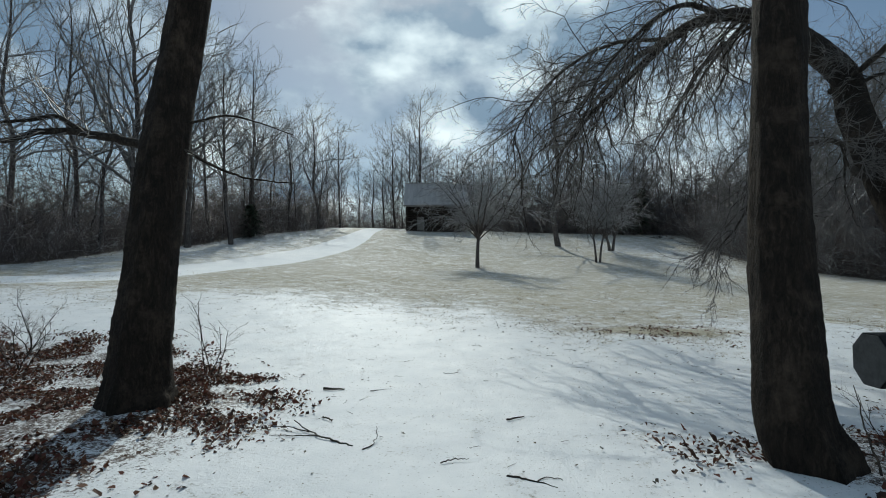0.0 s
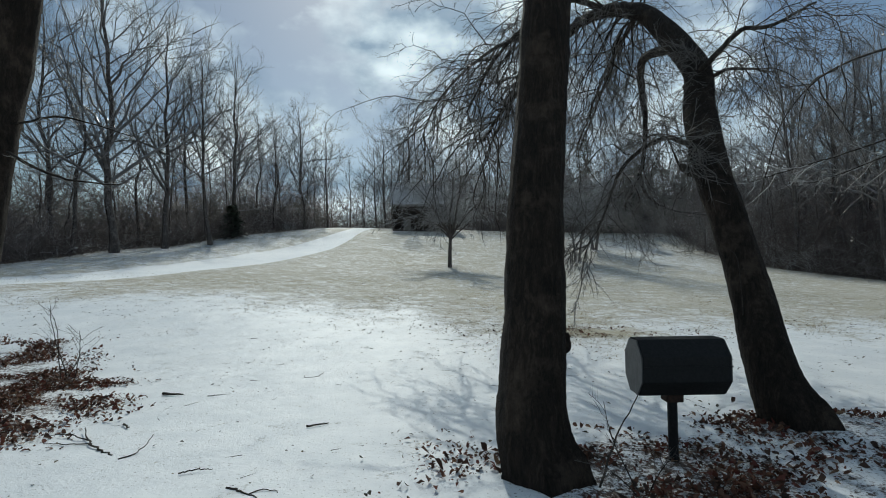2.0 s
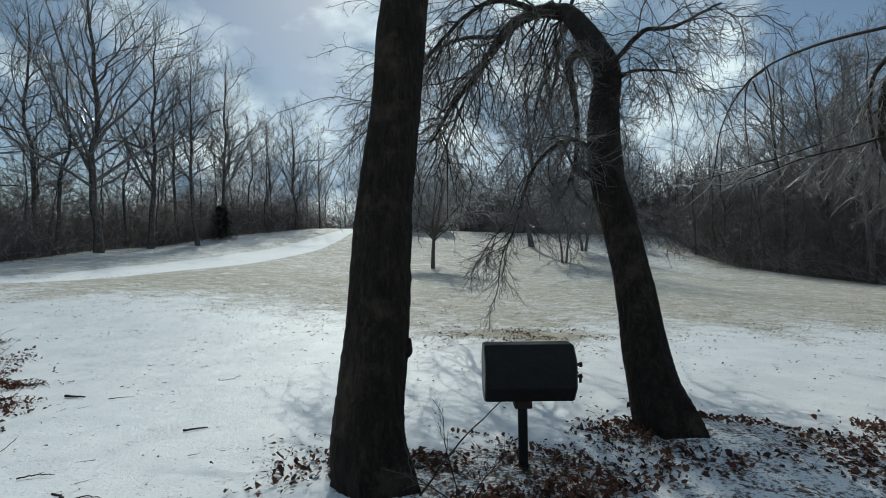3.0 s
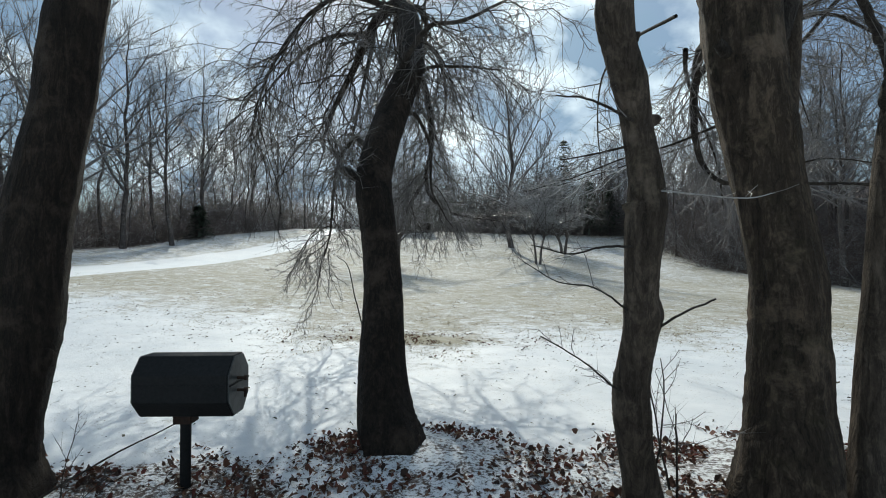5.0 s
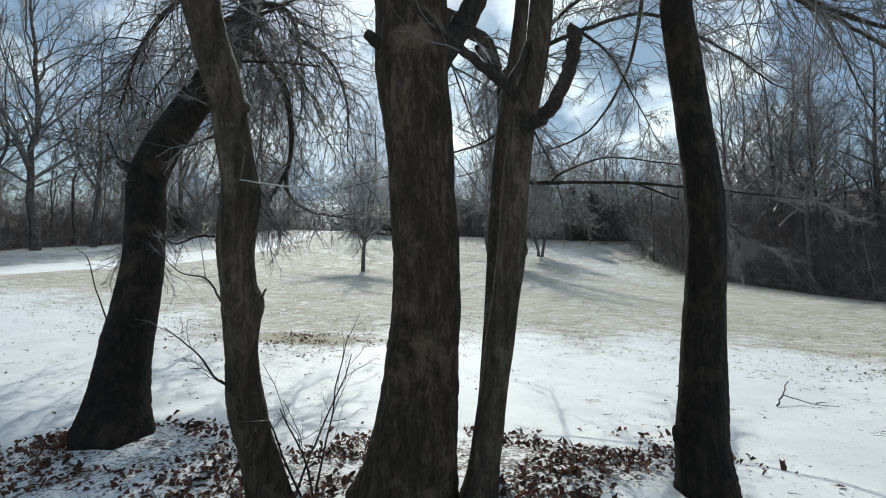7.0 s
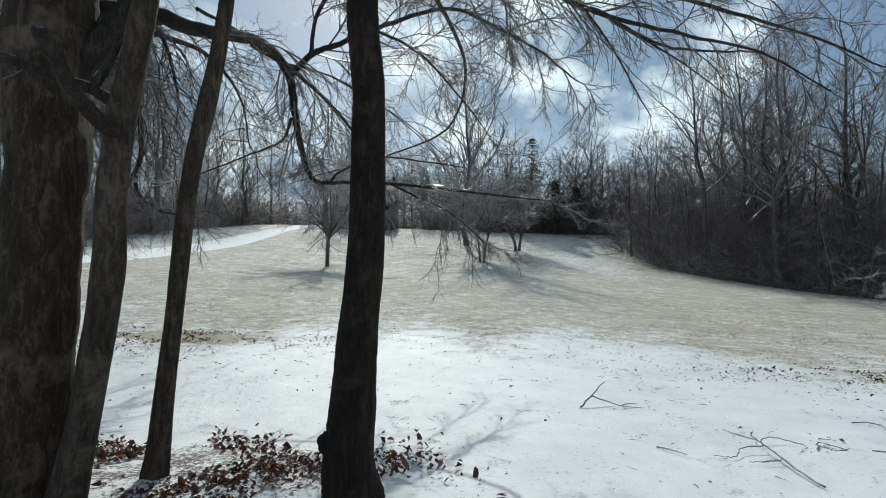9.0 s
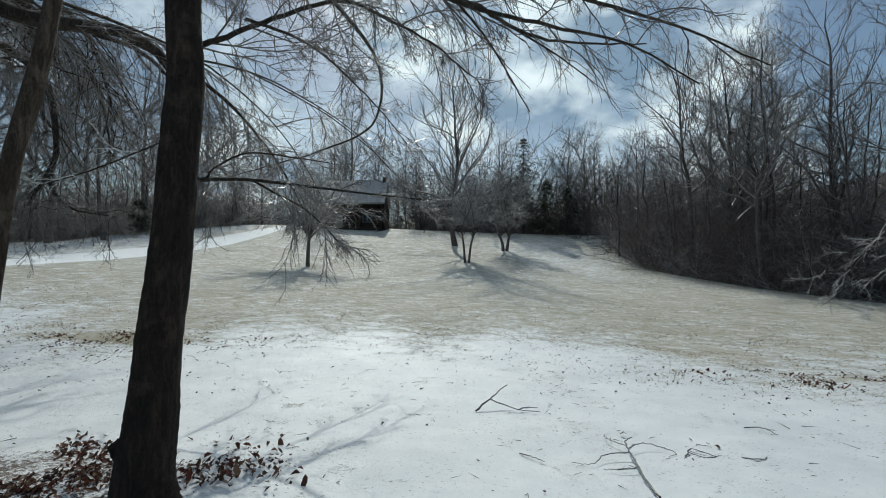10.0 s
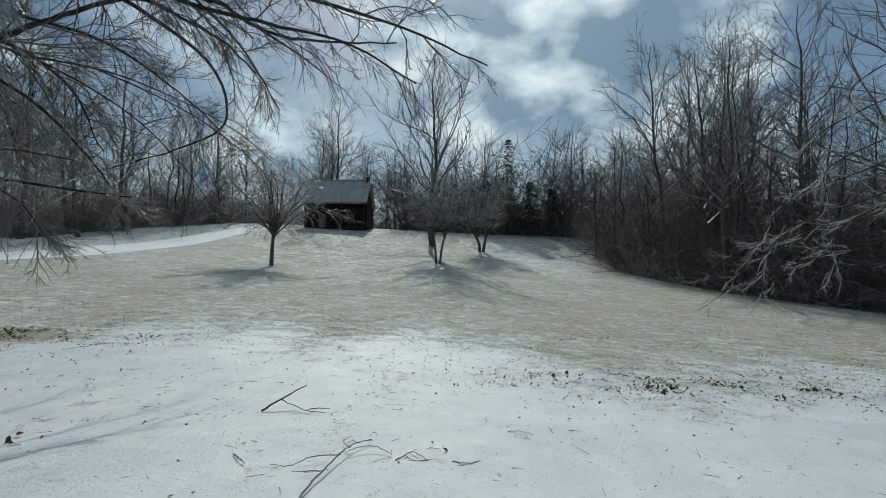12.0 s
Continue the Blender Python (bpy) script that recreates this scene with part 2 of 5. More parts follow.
M_SPECK = leaf_material("dark_specks", [(0.0, (0.03, 0.026, 0.02)), (0.6, (0.09, 0.075, 0.05)), (1.0, (0.2, 0.17, 0.12))])
M_GRASS = leaf_material("dry_grass", [(0.0, (0.13, 0.1, 0.06)), (0.3, (0.3, 0.24, 0.14)), (0.7, (0.5, 0.42, 0.28)), (0.92, (0.62, 0.55, 0.41)), (1.0, (0.25, 0.24, 0.12))], 0.4)
M_IRON = plain_material("black_iron", (0.006, 0.0065, 0.007), (0.016, 0.0165, 0.017), 40, 0.6, 0.2)
M_RUST = plain_material("rusty_iron", (0.018, 0.012, 0.01), (0.055, 0.028, 0.018), 50, 0.75, 0.3, 0.2)
# Greyer than the firebox iron, for the grill's end plates.
M_END = plain_material("grey_end_metal", (0.035, 0.038, 0.04), (0.085, 0.09, 0.092), 14, 0.5, 0.5, 0.3)
M_LOG = plain_material("dark_logs", (0.022, 0.018, 0.015), (0.07, 0.055, 0.045), 5, 0.85, 0.2, 0, (0.2, 1, 1), 0.6)
M_ROOF = plain_material("grey_metal_roof", (0.30, 0.29, 0.285), (0.5, 0.48, 0.47), 1.5, 0.5, 0.4, 0.1, (1, 0.2, 0.2), 0.2)
M_PLANK = plain_material("grey_planks", (0.16, 0.145, 0.13), (0.34, 0.32, 0.30), 6, 0.85, 0.2, 0, (0.3, 1, 1))
M_PANE = plain_material("dark_glass", (0.01, 0.012, 0.014), (0.02, 0.022, 0.026), 2, 0.08, 0.6)
M_NEEDLE = leaf_material("needles", [(0.0, (0.018, 0.032, 0.02)), (0.6, (0.045, 0.07, 0.04)), (1.0, (0.10, 0.13, 0.09))])


# ---- geometry helpers ----
class Geo:
    """Collects vertices and faces for one mesh."""

    def __init__(self):
        self.v, self.f, self.count = [], [], 0

    def add(self, verts, faces):
        self.v.append(verts)
        n = self.count
        self.f += [tuple([i + n for i in q]) for q in faces]
        self.count += len(verts)

    def mesh(self, name, material, smooth=True):
        me = bpy.data.meshes.new(name)
        v = np.concatenate(self.v) if self.v else np.zeros((0, 3))
        me.from_pydata(v.tolist(), [], self.f)
        me.materials.append(material)
        if smooth:
            me.polygons.foreach_set("use_smooth", [True] * len(me.polygons))
        me.update()
        return me

    def part(self, name, material, parent=None, label="", smooth=True, kind=""):
        ob = new(name, self.mesh(name, material, smooth))
        ob.parent = parent
        return tagged(ob, label, kind=kind)


def part(name, bm, material, parent=None, label="", smooth=False):
    me = bpy.data.meshes.new(name)
    bm.to_mesh(me)
    bm.free()
    me.materials.append(material)
    if smooth:
        me.polygons.foreach_set("use_smooth", [True] * len(me.polygons))
    ob = new(name, me)
    ob.parent = parent
    return tagged(ob, label)


def thing(name, place, label, category, group="", kind=""):
    ob = new(name)
    ob.empty_display_size = 0.2
    ob.matrix_world = pose(*place)
    return tagged(ob, label, category, group, kind)


def box(bm, lo, hi, bevel=0.0):
    b = bmesh.ops.create_cube(bm, size=1.0)
    c, s = (Vector(lo) + Vector(hi)) / 2, Vector(hi) - Vector(lo)
    for q in b["verts"]:
        q.co = Vector((q.co.x * s.x, q.co.y * s.y, q.co.z * s.z)) + c
    if bevel:
        edges = list({e for q in b["verts"] for e in q.link_edges})
        bmesh.ops.bevel(bm, geom=edges, offset=bevel, segments=2, affect="EDGES")
    return bm


def smooth_line(points, steps):
    """A Catmull-Rom line through the points."""
    p = np.array(points, float)
    p = np.vstack([2 * p[0] - p[1], p, 2 * p[-1] - p[-2]])
    out = []
    for i in range(1, len(p) - 2):
        for u in np.linspace(0, 1, steps, endpoint=False):
            a, b, c, d = p[i - 1], p[i], p[i + 1], p[i + 2]
            out.append(0.5 * (2 * b + (c - a) * u + (2 * a - 5 * b + 4 * c - d) * u * u + (3 * b - a - 3 * c + d) * u ** 3))
    out.append(p[-2])
    return np.array(out)


FACES = {}
NEXT, LAST = [1, 2, 0], [2, 0, 1]


def cross(a, b):
    return a[..., NEXT] * b[..., LAST] - a[..., LAST] * b[..., NEXT]


def unit(v):
    return v / (math.sqrt(v[0] * v[0] + v[1] * v[1] + v[2] * v[2]) + 1e-9)


def units(v):
    return v / (np.sqrt((v * v).sum(-1, keepdims=True)) + 1e-9)



def tube(geo, pts, radii, sides=3, cap=True, rough=None):
    """A tapered tube along pts. rough(angle, point): factor on the radius."""
    p = np.asarray(pts, float)
    n = len(p)
    d = np.empty_like(p)
    d[1:-1], d[0], d[-1] = p[2:] - p[:-2], p[1] - p[0], p[-1] - p[-2]
    d = units(d)
    ref = np.array([0.0, 1.0, 0.0]) if abs(d[0][1]) < 0.8 else np.array([1.0, 0.0, 0.0])
    a = units(cross(d, ref))
    b = cross(d, a)
    th = np.arange(sides) * 2 * np.pi / sides
    r = np.asarray(radii, float)[:, None] * np.ones((1, sides))
    if rough is not None:
        r = r * rough(th, p)
    v = p[:, None, :] + r[..., None] * (np.cos(th)[None, :, None] * a[:, None, :] + np.sin(th)[None, :, None] * b[:, None, :])
    key = (n, sides, cap)
    if key not in FACES:
        f = []
        for i in range(n - 1):
            for j in range(sides):
                k = (j + 1) % sides
                f.append((i * sides + j, i * sides + k, (i + 1) * sides + k, (i + 1) * sides + j))
        if cap:
            f.append(tuple(range((n - 1) * sides, n * sides)))
        FACES[key] = f
    geo.add(v.reshape(-1, 3), FACES[key])


def cones(geo, p, d, length, r):
    """Many thin three-sided twigs at once, each tapering to a point."""
    n = len(p)
    ref = np.where(np.abs(d[:, 2:3]) < 0.8, np.array([[0.0, 0.0, 1.0]]), np.array([[1.0, 0.0, 0.0]]))
    a = units(cross(d, ref))
    b = cross(d, a)
    r = np.broadcast_to(np.asarray(r, float), (n,))[:, None]
    v = np.stack([p + a * r, p + (-0.5 * a + 0.87 * b) * r, p + (-0.5 * a - 0.87 * b) * r, p + d * np.asarray(length)[:, None]], 1).reshape(-1, 3)
    geo.add(v, [q for i in range(0, 4 * n, 4) for q in ((i, i + 1, i + 3), (i + 1, i + 2, i + 3), (i + 2, i, i + 3))])


def aside(d, angle, rng):
    """d turned by an angle in a random direction about itself."""
    q = unit(cross(d, rng.normal(size=3)))
    return unit(d * math.cos(angle) + q * math.sin(angle))


def branch(geo, rng, start, way, length, r0, r1, segs, sides, bend=0.25, lift=0.0):
    """One wandering branch; lift bends it up (plus) or down (minus). Returns its points and ways."""
    pts, ways, d, p = [start], [way], way, start
    for _ in range(segs):
        d = unit(d + rng.normal(size=3) * bend / segs ** 0.5 + np.array([0, 0, lift / segs]))
        p = p + d * length / segs
        pts.append(p)
        ways.append(d)
    tube(geo, pts, np.linspace(r0, r1, segs + 1), sides, False)
    return pts, ways


def sprays(geo, rng, pts, ways, r, levels, count, length, angle, lift, bend=0.3, from_=0.2, thin=0.0028):
    """Side branches along a line of points, and their own side branches in turn."""
    n, ends = len(pts), []
    for i in range(count):
        u = (from_ + (1 - from_) * (i + rng.random()) / count) * (n - 1)
        j = min(int(u), n - 2)
        p = pts[j] * (1 - u + j) + pts[j + 1] * (u - j)
        d = aside(ways[j], angle * rng.uniform(0.35, 1.5), rng)
        d = unit(d + np.array([0, 0, 0.3 * lift]))
        L = length * rng.uniform(0.3, 1.35) * (1.15 - 0.6 * u / n)
        r0 = max(min(r * 0.62, L * 0.014), thin)
        segs = 4 if levels > 1 else (3 if levels else 2)
        q, w = branch(geo, rng, p, d, L, r0, thin if levels == 0 else max(r0 * 0.4, thin), segs, 4 if r0 > 0.02 else 3, bend, lift)
        if levels > 1:
            sprays(geo, rng, q, w, r0, levels - 1, max(4, int(count * 0.65)), L * 0.58, angle, lift, bend, 0.15, thin)
        elif levels:
            ends.append((q, w, L))
    if ends:
        fine_twigs(geo, rng, ends, max(6, int(count * 0.85)), 0.42, angle * 1.15, 0.75 * thin, 0.3 * lift, 0.12)


def fine_twigs(geo, rng, lines, count, length, angle, r, up=0.1, least=0.3):
    """Straight hair-thin twigs off many short lines of points, with a second order on them."""
    P, W, L = [], [], []
    for q, w, long_ in lines:
        q, w, n = np.asarray(q), np.asarray(w), len(q) - 1
        s = rng.uniform(0.15, 1, count) * n
        j = np.minimum(s.astype(int), n - 1)
        P.append(q[j] + (q[j + 1] - q[j]) * (s - j)[:, None])
        W.append(w[j])
        L.append(np.full(count, max(long_ * length, least)))
    P, W, L = np.concatenate(P), np.concatenate(W), np.concatenate(L)
    q = units(cross(W, rng.normal(size=W.shape)))
    a = (angle * rng.uniform(0.5, 1.4, len(P)))[:, None]
    D = W * np.cos(a) + q * np.sin(a) + np.array([0, 0, up])
    cones(geo, P, units(D), L * rng.uniform(0.25, 1.35, len(P)), r)


def woodland_tree(seed, height, r, first, spread, counts, thin, lean=0.0, steep=1.0):
    """Trunk and crown meshes of a bare woodland tree that stands at the origin: long limbs fan upwards from the trunk."""
    rng = np.random.default_rng(seed)
    trunk, crown = Geo(), Geo()
    n = 12
    z = np.linspace(0, 1, n + 1)
    wob = np.cumsum(rng.normal(size=(n + 1, 2)) * height * 0.007, axis=0)
    wob -= wob[0]
    pts = np.stack([wob[:, 0] + lean * height * z ** 1.3, wob[:, 1], z * height * 0.9 - 0.3], 1)
    rad = 0.78 * r * (1 - z) ** 0.9 + 0.02 + 0.3 * r * np.exp(-z * height / 0.5)
    tube(trunk, pts, rad, 7)
    lines = []
    for i in range(counts[0]):
        u = first + (0.95 - first) * ((i + rng.random()) / counts[0]) ** 1.15
        k = u * n
        j = min(int(k), n - 1)
        p = pts[j] + (pts[min(j + 1, n)] - pts[j]) * (k - j)
        a = 2.4 * i + rng.uniform(-0.5, 0.5)
        d = unit(np.array([math.cos(a), math.sin(a), steep * rng.uniform(0.35, 1.45)]))
        L = spread * height * (1.25 - 0.9 * u) * rng.uniform(0.6, 1.15)
        r0 = max(r * (1 - u) ** 0.8 * rng.uniform(0.3, 0.6), 0.02)
        q, w = branch(crown, rng, p, d, L, r0, thin, 6, 4, 0.5, 0.35 * steep)
        lines.append((q[3:], w[3:], L * 0.5))
        for m in range(counts[1]):
            s = (0.12 + 0.86 * (m + rng.random()) / counts[1]) * 6
            jj = min(int(s), 5)
            p2 = q[jj] + (q[jj + 1] - q[jj]) * (s - jj)
            d2 = unit(aside(w[jj], rng.uniform(0.4, 0.95), rng) + np.array([0, 0, 0.12 * steep]))
            L2 = (0.5 + 0.38 * L * rng.uniform(0.5, 1.2)) * (1.15 - 0.1 * s)
            q2, w2 = branch(crown, rng, p2, d2, L2, max(r0 * 0.35, thin * 1.3), thin * 0.8, 2, 3, 0.35, 0.3 * steep)
            lines.append((q2, w2, L2))
    fine_twigs(crown, rng, lines, counts[2], 0.42, 0.7, thin * 0.75)
    return trunk, crown


# ---- the ground ----
KNOT_Y = [-400, -60, -10, 0, 3.6, 5.2, 7, 9, 10.5, 14, 24, 31, 35, 43, 45.5, 52, 60, 68, 77, 120, 900]
KNOT_Z = [6, 1.0, 0.3, 0.1, 0.06, 0, -0.04, 0, 0.06, 0.2, 0.65, 1.1, 1.42, 2.35, 2.7, 3.9, 5.3, 6.5, 7.2, 8.2, 12]
FALL_Y = [-60, 6, 9, 14, 24, 35, 56, 68, 77, 120, 250]
FALL = [0, 0, -0.02, -0.045, -0.05, -0.06, -0.06, -0.035, -0.04, -0.03, 0]
FINE_Y = np.linspace(-400, 900, 5201)
FINE_Z = np.convolve(np.pad(np.interp(FINE_Y, KNOT_Y, KNOT_Z), 8, mode="edge"), np.ones(17) / 17, "valid")
FINE_FALL = np.convolve(np.pad(np.interp(FINE_Y, FALL_Y, FALL), 16, mode="edge"), np.ones(33) / 33, "valid")
EDGE_RIGHT = ([-60, 0, 20, 30, 36, 41, 45, 52, 60, 77, 120], [48, 44, 40, 36, 33.5, 31, 29.7, 29.7, 32, 36, 44])
EDGE_LEFT = ([-60, 0, 20, 27, 32, 39, 43, 49, 53, 57, 62, 80, 120], [-45, -34, -27, -24, -24.3, -25.3, -22.5, -21.2, -19.7, -17, -16, -15, -14])


def step(a, b, x):
    u = np.clip((x - a) / (b - a), 0, 1)
    return u * u * (3 - 2 * u)


def height(x, y):
    """The lie of the land, without the small unevenness."""
    x, y = np.asarray(x, float), np.asarray(y, float)
    z = np.interp(y, FINE_Y, FINE_Z) + np.interp(y, FINE_Y, FINE_FALL) * 34 * np.tanh(np.clip(x - 4, -40, 40) / 34)
    right = x - np.interp(y, *EDGE_RIGHT)
    z = z + 0.26 * np.maximum(right - 6, 0) * step(6, 26, right) * (1 - 0.75 * step(60, 140, right))
    left = np.interp(y, *EDGE_LEFT) - x
    z = z + 0.05 * np.maximum(left - 5, 0) * (1 - 0.8 * step(40, 120, left))
    for cx, cy, h, s in ((-4.6, 5.5, 0.12, 1.3), (5.15, 4.7, 0.12, 0.9), (2.3, 3.6, 0.08, 0.8), (8.1, 3.5, 0.10, 1.1), (6.5, 4.2, 0.08, 1.2), (9.8, 4.2, 0.08, 0.9)):
        z = z + h * np.exp(-((x - cx) ** 2 + (y - cy) ** 2) / s ** 2)
    return z


def ground_z(x, y):
    return float(height(x, y))


ROAD = np.array([(-75, 12), (-50, 14.5), (-30, 16.8), (-20, 18.6), (-15.8, 22), (-14.5, 27), (-13.2, 32), (-12.3, 37), (-11.0, 44.6), (-10.1, 52), (-9.9, 60), (-10.2, 75), (-14, 130)], float)
ROAD_HALF = [1.8, 1.8, 1.7, 1.8, 2.1, 2.1, 2.4, 2.4, 2.1, 1.7, 1.3, 1.5, 1.5]


def road_cover(x, y):
    best = np.zeros_like(x)
    line = smooth_line(np.column_stack([ROAD, ROAD_HALF]), 6)
    for (ax, ay, ah), (bx, by, bh) in zip(line[:-1], line[1:]):
        dx, dy = bx - ax, by - ay
        u = np.clip(((x - ax) * dx + (y - ay) * dy) / (dx * dx + dy * dy), 0, 1)
        d = np.hypot(x - ax - u * dx, y - ay - u * dy)
        h = ah + (bh - ah) * u
        best = np.maximum(best, 1 - step(0.75, 1.25, d / h))
    return best


def leaf_cover(x, y):
    """How thick the fallen leaves lie, 0 to 1."""
    wave = 0.18 * np.sin(1.9 * y + 0.7) + 0.2 * np.sin(4.3 * y + 1.1 * x)
    c = 0.8 * step(2.6, 4.1, -x + wave - 0.8 * np.maximum(y - 6.3, 0)) * (1 - step(8.6, 10.4, y + 0.5 * np.sin(1.3 * x)))
    c = np.maximum(c, 1.0 * np.exp(-(((x + 4.6) / 1.7) ** 2 + ((y - 5.4) / 1.7) ** 2) ** 2))
    c = np.maximum(c, 1.3 * np.exp(-(((x + 4.3) / 0.6) ** 2 + ((y - 6.9) / 0.55) ** 2)))
    c = np.maximum(c, 0.9 * np.exp(-(((x + 8.6) / 2.2) ** 2 + ((y - 8.4) / 1.6) ** 2) ** 2))
    # Leaves round the grill, laid thicker to darken ground that is in shade.
    c = np.maximum(c, 1.0 * np.exp(-(((x - 3.35) / 1.35) ** 2 + ((y - 3.7) / 0.95) ** 2) ** 2))
    row = step(3.3, 5.0, x + 0.3 * np.sin(3 * y)) * (1 - step(9.7, 10.9, x + 0.4 * np.sin(2.3 * y)))
    c = np.maximum(c, 0.72 * row * (1 - step(4.5, 5.5, y + 0.25 * np.sin(2.1 * x))) * step(1.2, 2.8, y + 0.3 * np.sin(1.7 * x)))
    c = np.maximum(c, 0.95 * np.exp(-(((x - 9.3) / 1.1) ** 2 + ((y - 4.5) / 0.6) ** 2)))
    c = np.maximum(c, 0.85 * np.exp(-(((x - 8.6) / 1.4) ** 2 + ((y - 4.4) / 0.75) ** 2) ** 2))
    c = np.maximum(c, 0.2 * np.exp(-(((x - 5.0) / 2.3) ** 2 + ((y - 11.5) / 1.0) ** 2)))
    # Extra leaves right of the trunk, also standing in for its heavy shadow.
    c = np.maximum(c, 1.2 * np.exp(-(((x - 2.95) / 0.6) ** 2 + ((y - 3.4) / 0.5) ** 2)))
    c = np.maximum(c, 0.3 * np.exp(-(((x - 1.7) / 0.5) ** 2 + ((y - 3.9) / 0.6) ** 2)))
    return np.maximum(c, 0.22 * np.exp(-(((x - 19.5) / 2.6) ** 2 + ((y - 9.2) / 0.7) ** 2)))


def grass_cover(x, y):
    edge = np.interp(x, [-14, -9, -4, -0.4, 1, 3, 6, 9, 12, 15, 16.5, 18, 22, 30], [14.3, 15.6, 15.4, 13.2, 11.2, 10.4, 10.7, 11.8, 12.8, 12.6, 11.0, 8.9, 9.6, 9.2])
    edge = edge + 0.9 * np.sin(x * 0.83 + 1.0) + 0.6 * np.sin(x * 1.9 + 0.4)
    far = 0.755 - 0.04 * step(26, 36, y) - 0.02 * step(44, 60, y)
    c = -0.12 + (far + 0.12) * (0.75 * step(-4.0, 4.2, y - edge) + 0.25 * step(-6.0, 10.0, y - edge))
    c = np.maximum(c, 1.1 * np.exp(-(((x - 4.9) / 2.4) ** 2 + ((y - 11.6) / 0.9) ** 2)))
    c = np.maximum(c, 0.55 * np.exp(-(((x - 20.0) / 4.0) ** 2 + ((y - 9.6) / 1.6) ** 2)))
    c = c - 0.25 * np.exp(-(((x - 24) / 3.5) ** 2 + ((y - 46) / 9) ** 2)) - 0.2 * np.exp(-(((x - 20) / 4) ** 2 + ((y - 55) / 5) ** 2))
    return c - 0.2 * step(20, 28, y) * (1 - step(-15.5, -11.5, x)) * (1 - step(66, 72, y))


def build_ground():
    ys = np.concatenate([np.linspace(-300, -12, 18), np.linspace(-10, 2, 25), np.linspace(2.15, 14, 90), 14 + (np.linspace(0.02, 1, 90) ** 1.7) * 71, np.linspace(90, 900, 24)])
    xs = np.concatenate([np.linspace(-700, -80, 16), np.linspace(-76, -14, 60), np.linspace(-13, 21, 170), np.linspace(22, 76, 60), np.linspace(82, 700, 16)])
    gx, gy = np.meshgrid(xs, ys)
    gz = height(gx, gy)
    near = (1 - step(14, 30, gy)) * step(-16, -10, gx) * (1 - step(20, 26, gx))
    rng = np.random.default_rng(4)
    ph = rng.uniform(0, 6.28, (10, 2))
    for i in range(10):
        a, wl_ = ph[i, 0], 0.5 + 0.35 * i
        gz = gz + 0.0025 * (1 + 0.25 * i) * near * np.sin((gx * math.cos(a) + gy * math.sin(a)) * 6.28 / wl_ + ph[i, 1])
    ny, nx = gx.shape
    v = np.stack([gx, gy, gz], -1).reshape(-1, 3)
    f = [(j * nx + i, j * nx + i + 1, (j + 1) * nx + i + 1, (j + 1) * nx + i) for j in range(ny - 1) for i in range(nx - 1)]
    me = bpy.data.meshes.new("ground")
    me.from_pydata(v.tolist(), [], f)
    me.materials.append(M_GROUND)
    me.polygons.foreach_set("use_smooth", [True] * len(f))
    x, y = v[:, 0], v[:, 1]
    wood = np.maximum(step(-0.5, 2.0, x - np.interp(y, *EDGE_RIGHT)), step(-0.5, 2.0, np.interp(y, *EDGE_LEFT) - x))
    wood = np.maximum(wood, step(74, 80, y))
    for name, value in (("grass", grass_cover(x, y)), ("road", road_cover(x, y)), ("leafy", np.minimum(leaf_cover(x, y), 0.85)), ("wood", wood)):
        me.attributes.new(name, "FLOAT", "POINT").data.foreach_set("value", value.astype(np.float32))
    tagged(new("ground", me), "snow-dusted field with dry grass showing through", "ground", kind="structure")


build_ground()


# ---- trees along the near row ----
def trunk_rough(seed, depth, lobes, flare, lumps=0.0):
    """Bark ridges and root flare as a factor on a trunk's radius."""
    rng = np.random.default_rng(seed)
    ph = rng.uniform(0, 6.28, 6)

    def rough(th, p):
        t, z = th[None, :], p[:, 2:3]
        q = 1 + depth * 0.5 * np.sin(lobes * t + 0.9 * np.sin(z * 1.7 + ph[0]) + ph[1]) + depth * 0.35 * np.sin((2 * lobes + 1) * t + ph[2] + 1.3 * np.sin(2.6 * z + ph[3]))
        q = q + depth * 0.2 * rng.normal(size=(len(p), len(th)))
        q = q + depth * 0.3 * np.sin(4.3 * z + 3 * np.sin(3 * t + ph[4])) * np.sin(5 * t + ph[5] + 1.9 * z)
        q = q + lumps * (np.sin(5.1 * z + 1.2 * np.sin(t + ph[0]) + ph[1]) * np.cos(t + ph[2]) + 0.7 * np.sin(11.3 * z + ph[3] + 2 * np.sin(t + ph[5])) * np.cos(2 * t + ph[4]))
        roots = np.maximum(np.sin(flare * t + ph[3]), 0) ** 1.5
        return q + 0.22 * roots * np.exp(-np.maximum(z - 0.05, 0) / 0.16)
    return rough


def near_tree(name, label, line, radii, seed, bark, sides=26, depth=0.06, flare=5, lumps=0.02):
    """An Empty at the foot of a trunk, and its trunk mesh. line: points up the trunk."""
    x, y, z = line[0]
    ob = thing(name, (x, y, ground_z(x, y)), label, "tree")
    base = np.array([x, y, ground_z(x, y)])
    pts = smooth_line(line, 12) - base
    u = np.linspace(0, len(radii) - 1, len(pts))
    rad = np.interp(u, range(len(radii)), radii)
    geo = Geo()
    tube(geo, pts, rad, sides, True, trunk_rough(seed, depth, 7, flare, lumps))
    geo.part("trunk", bark, ob)
    return ob, base


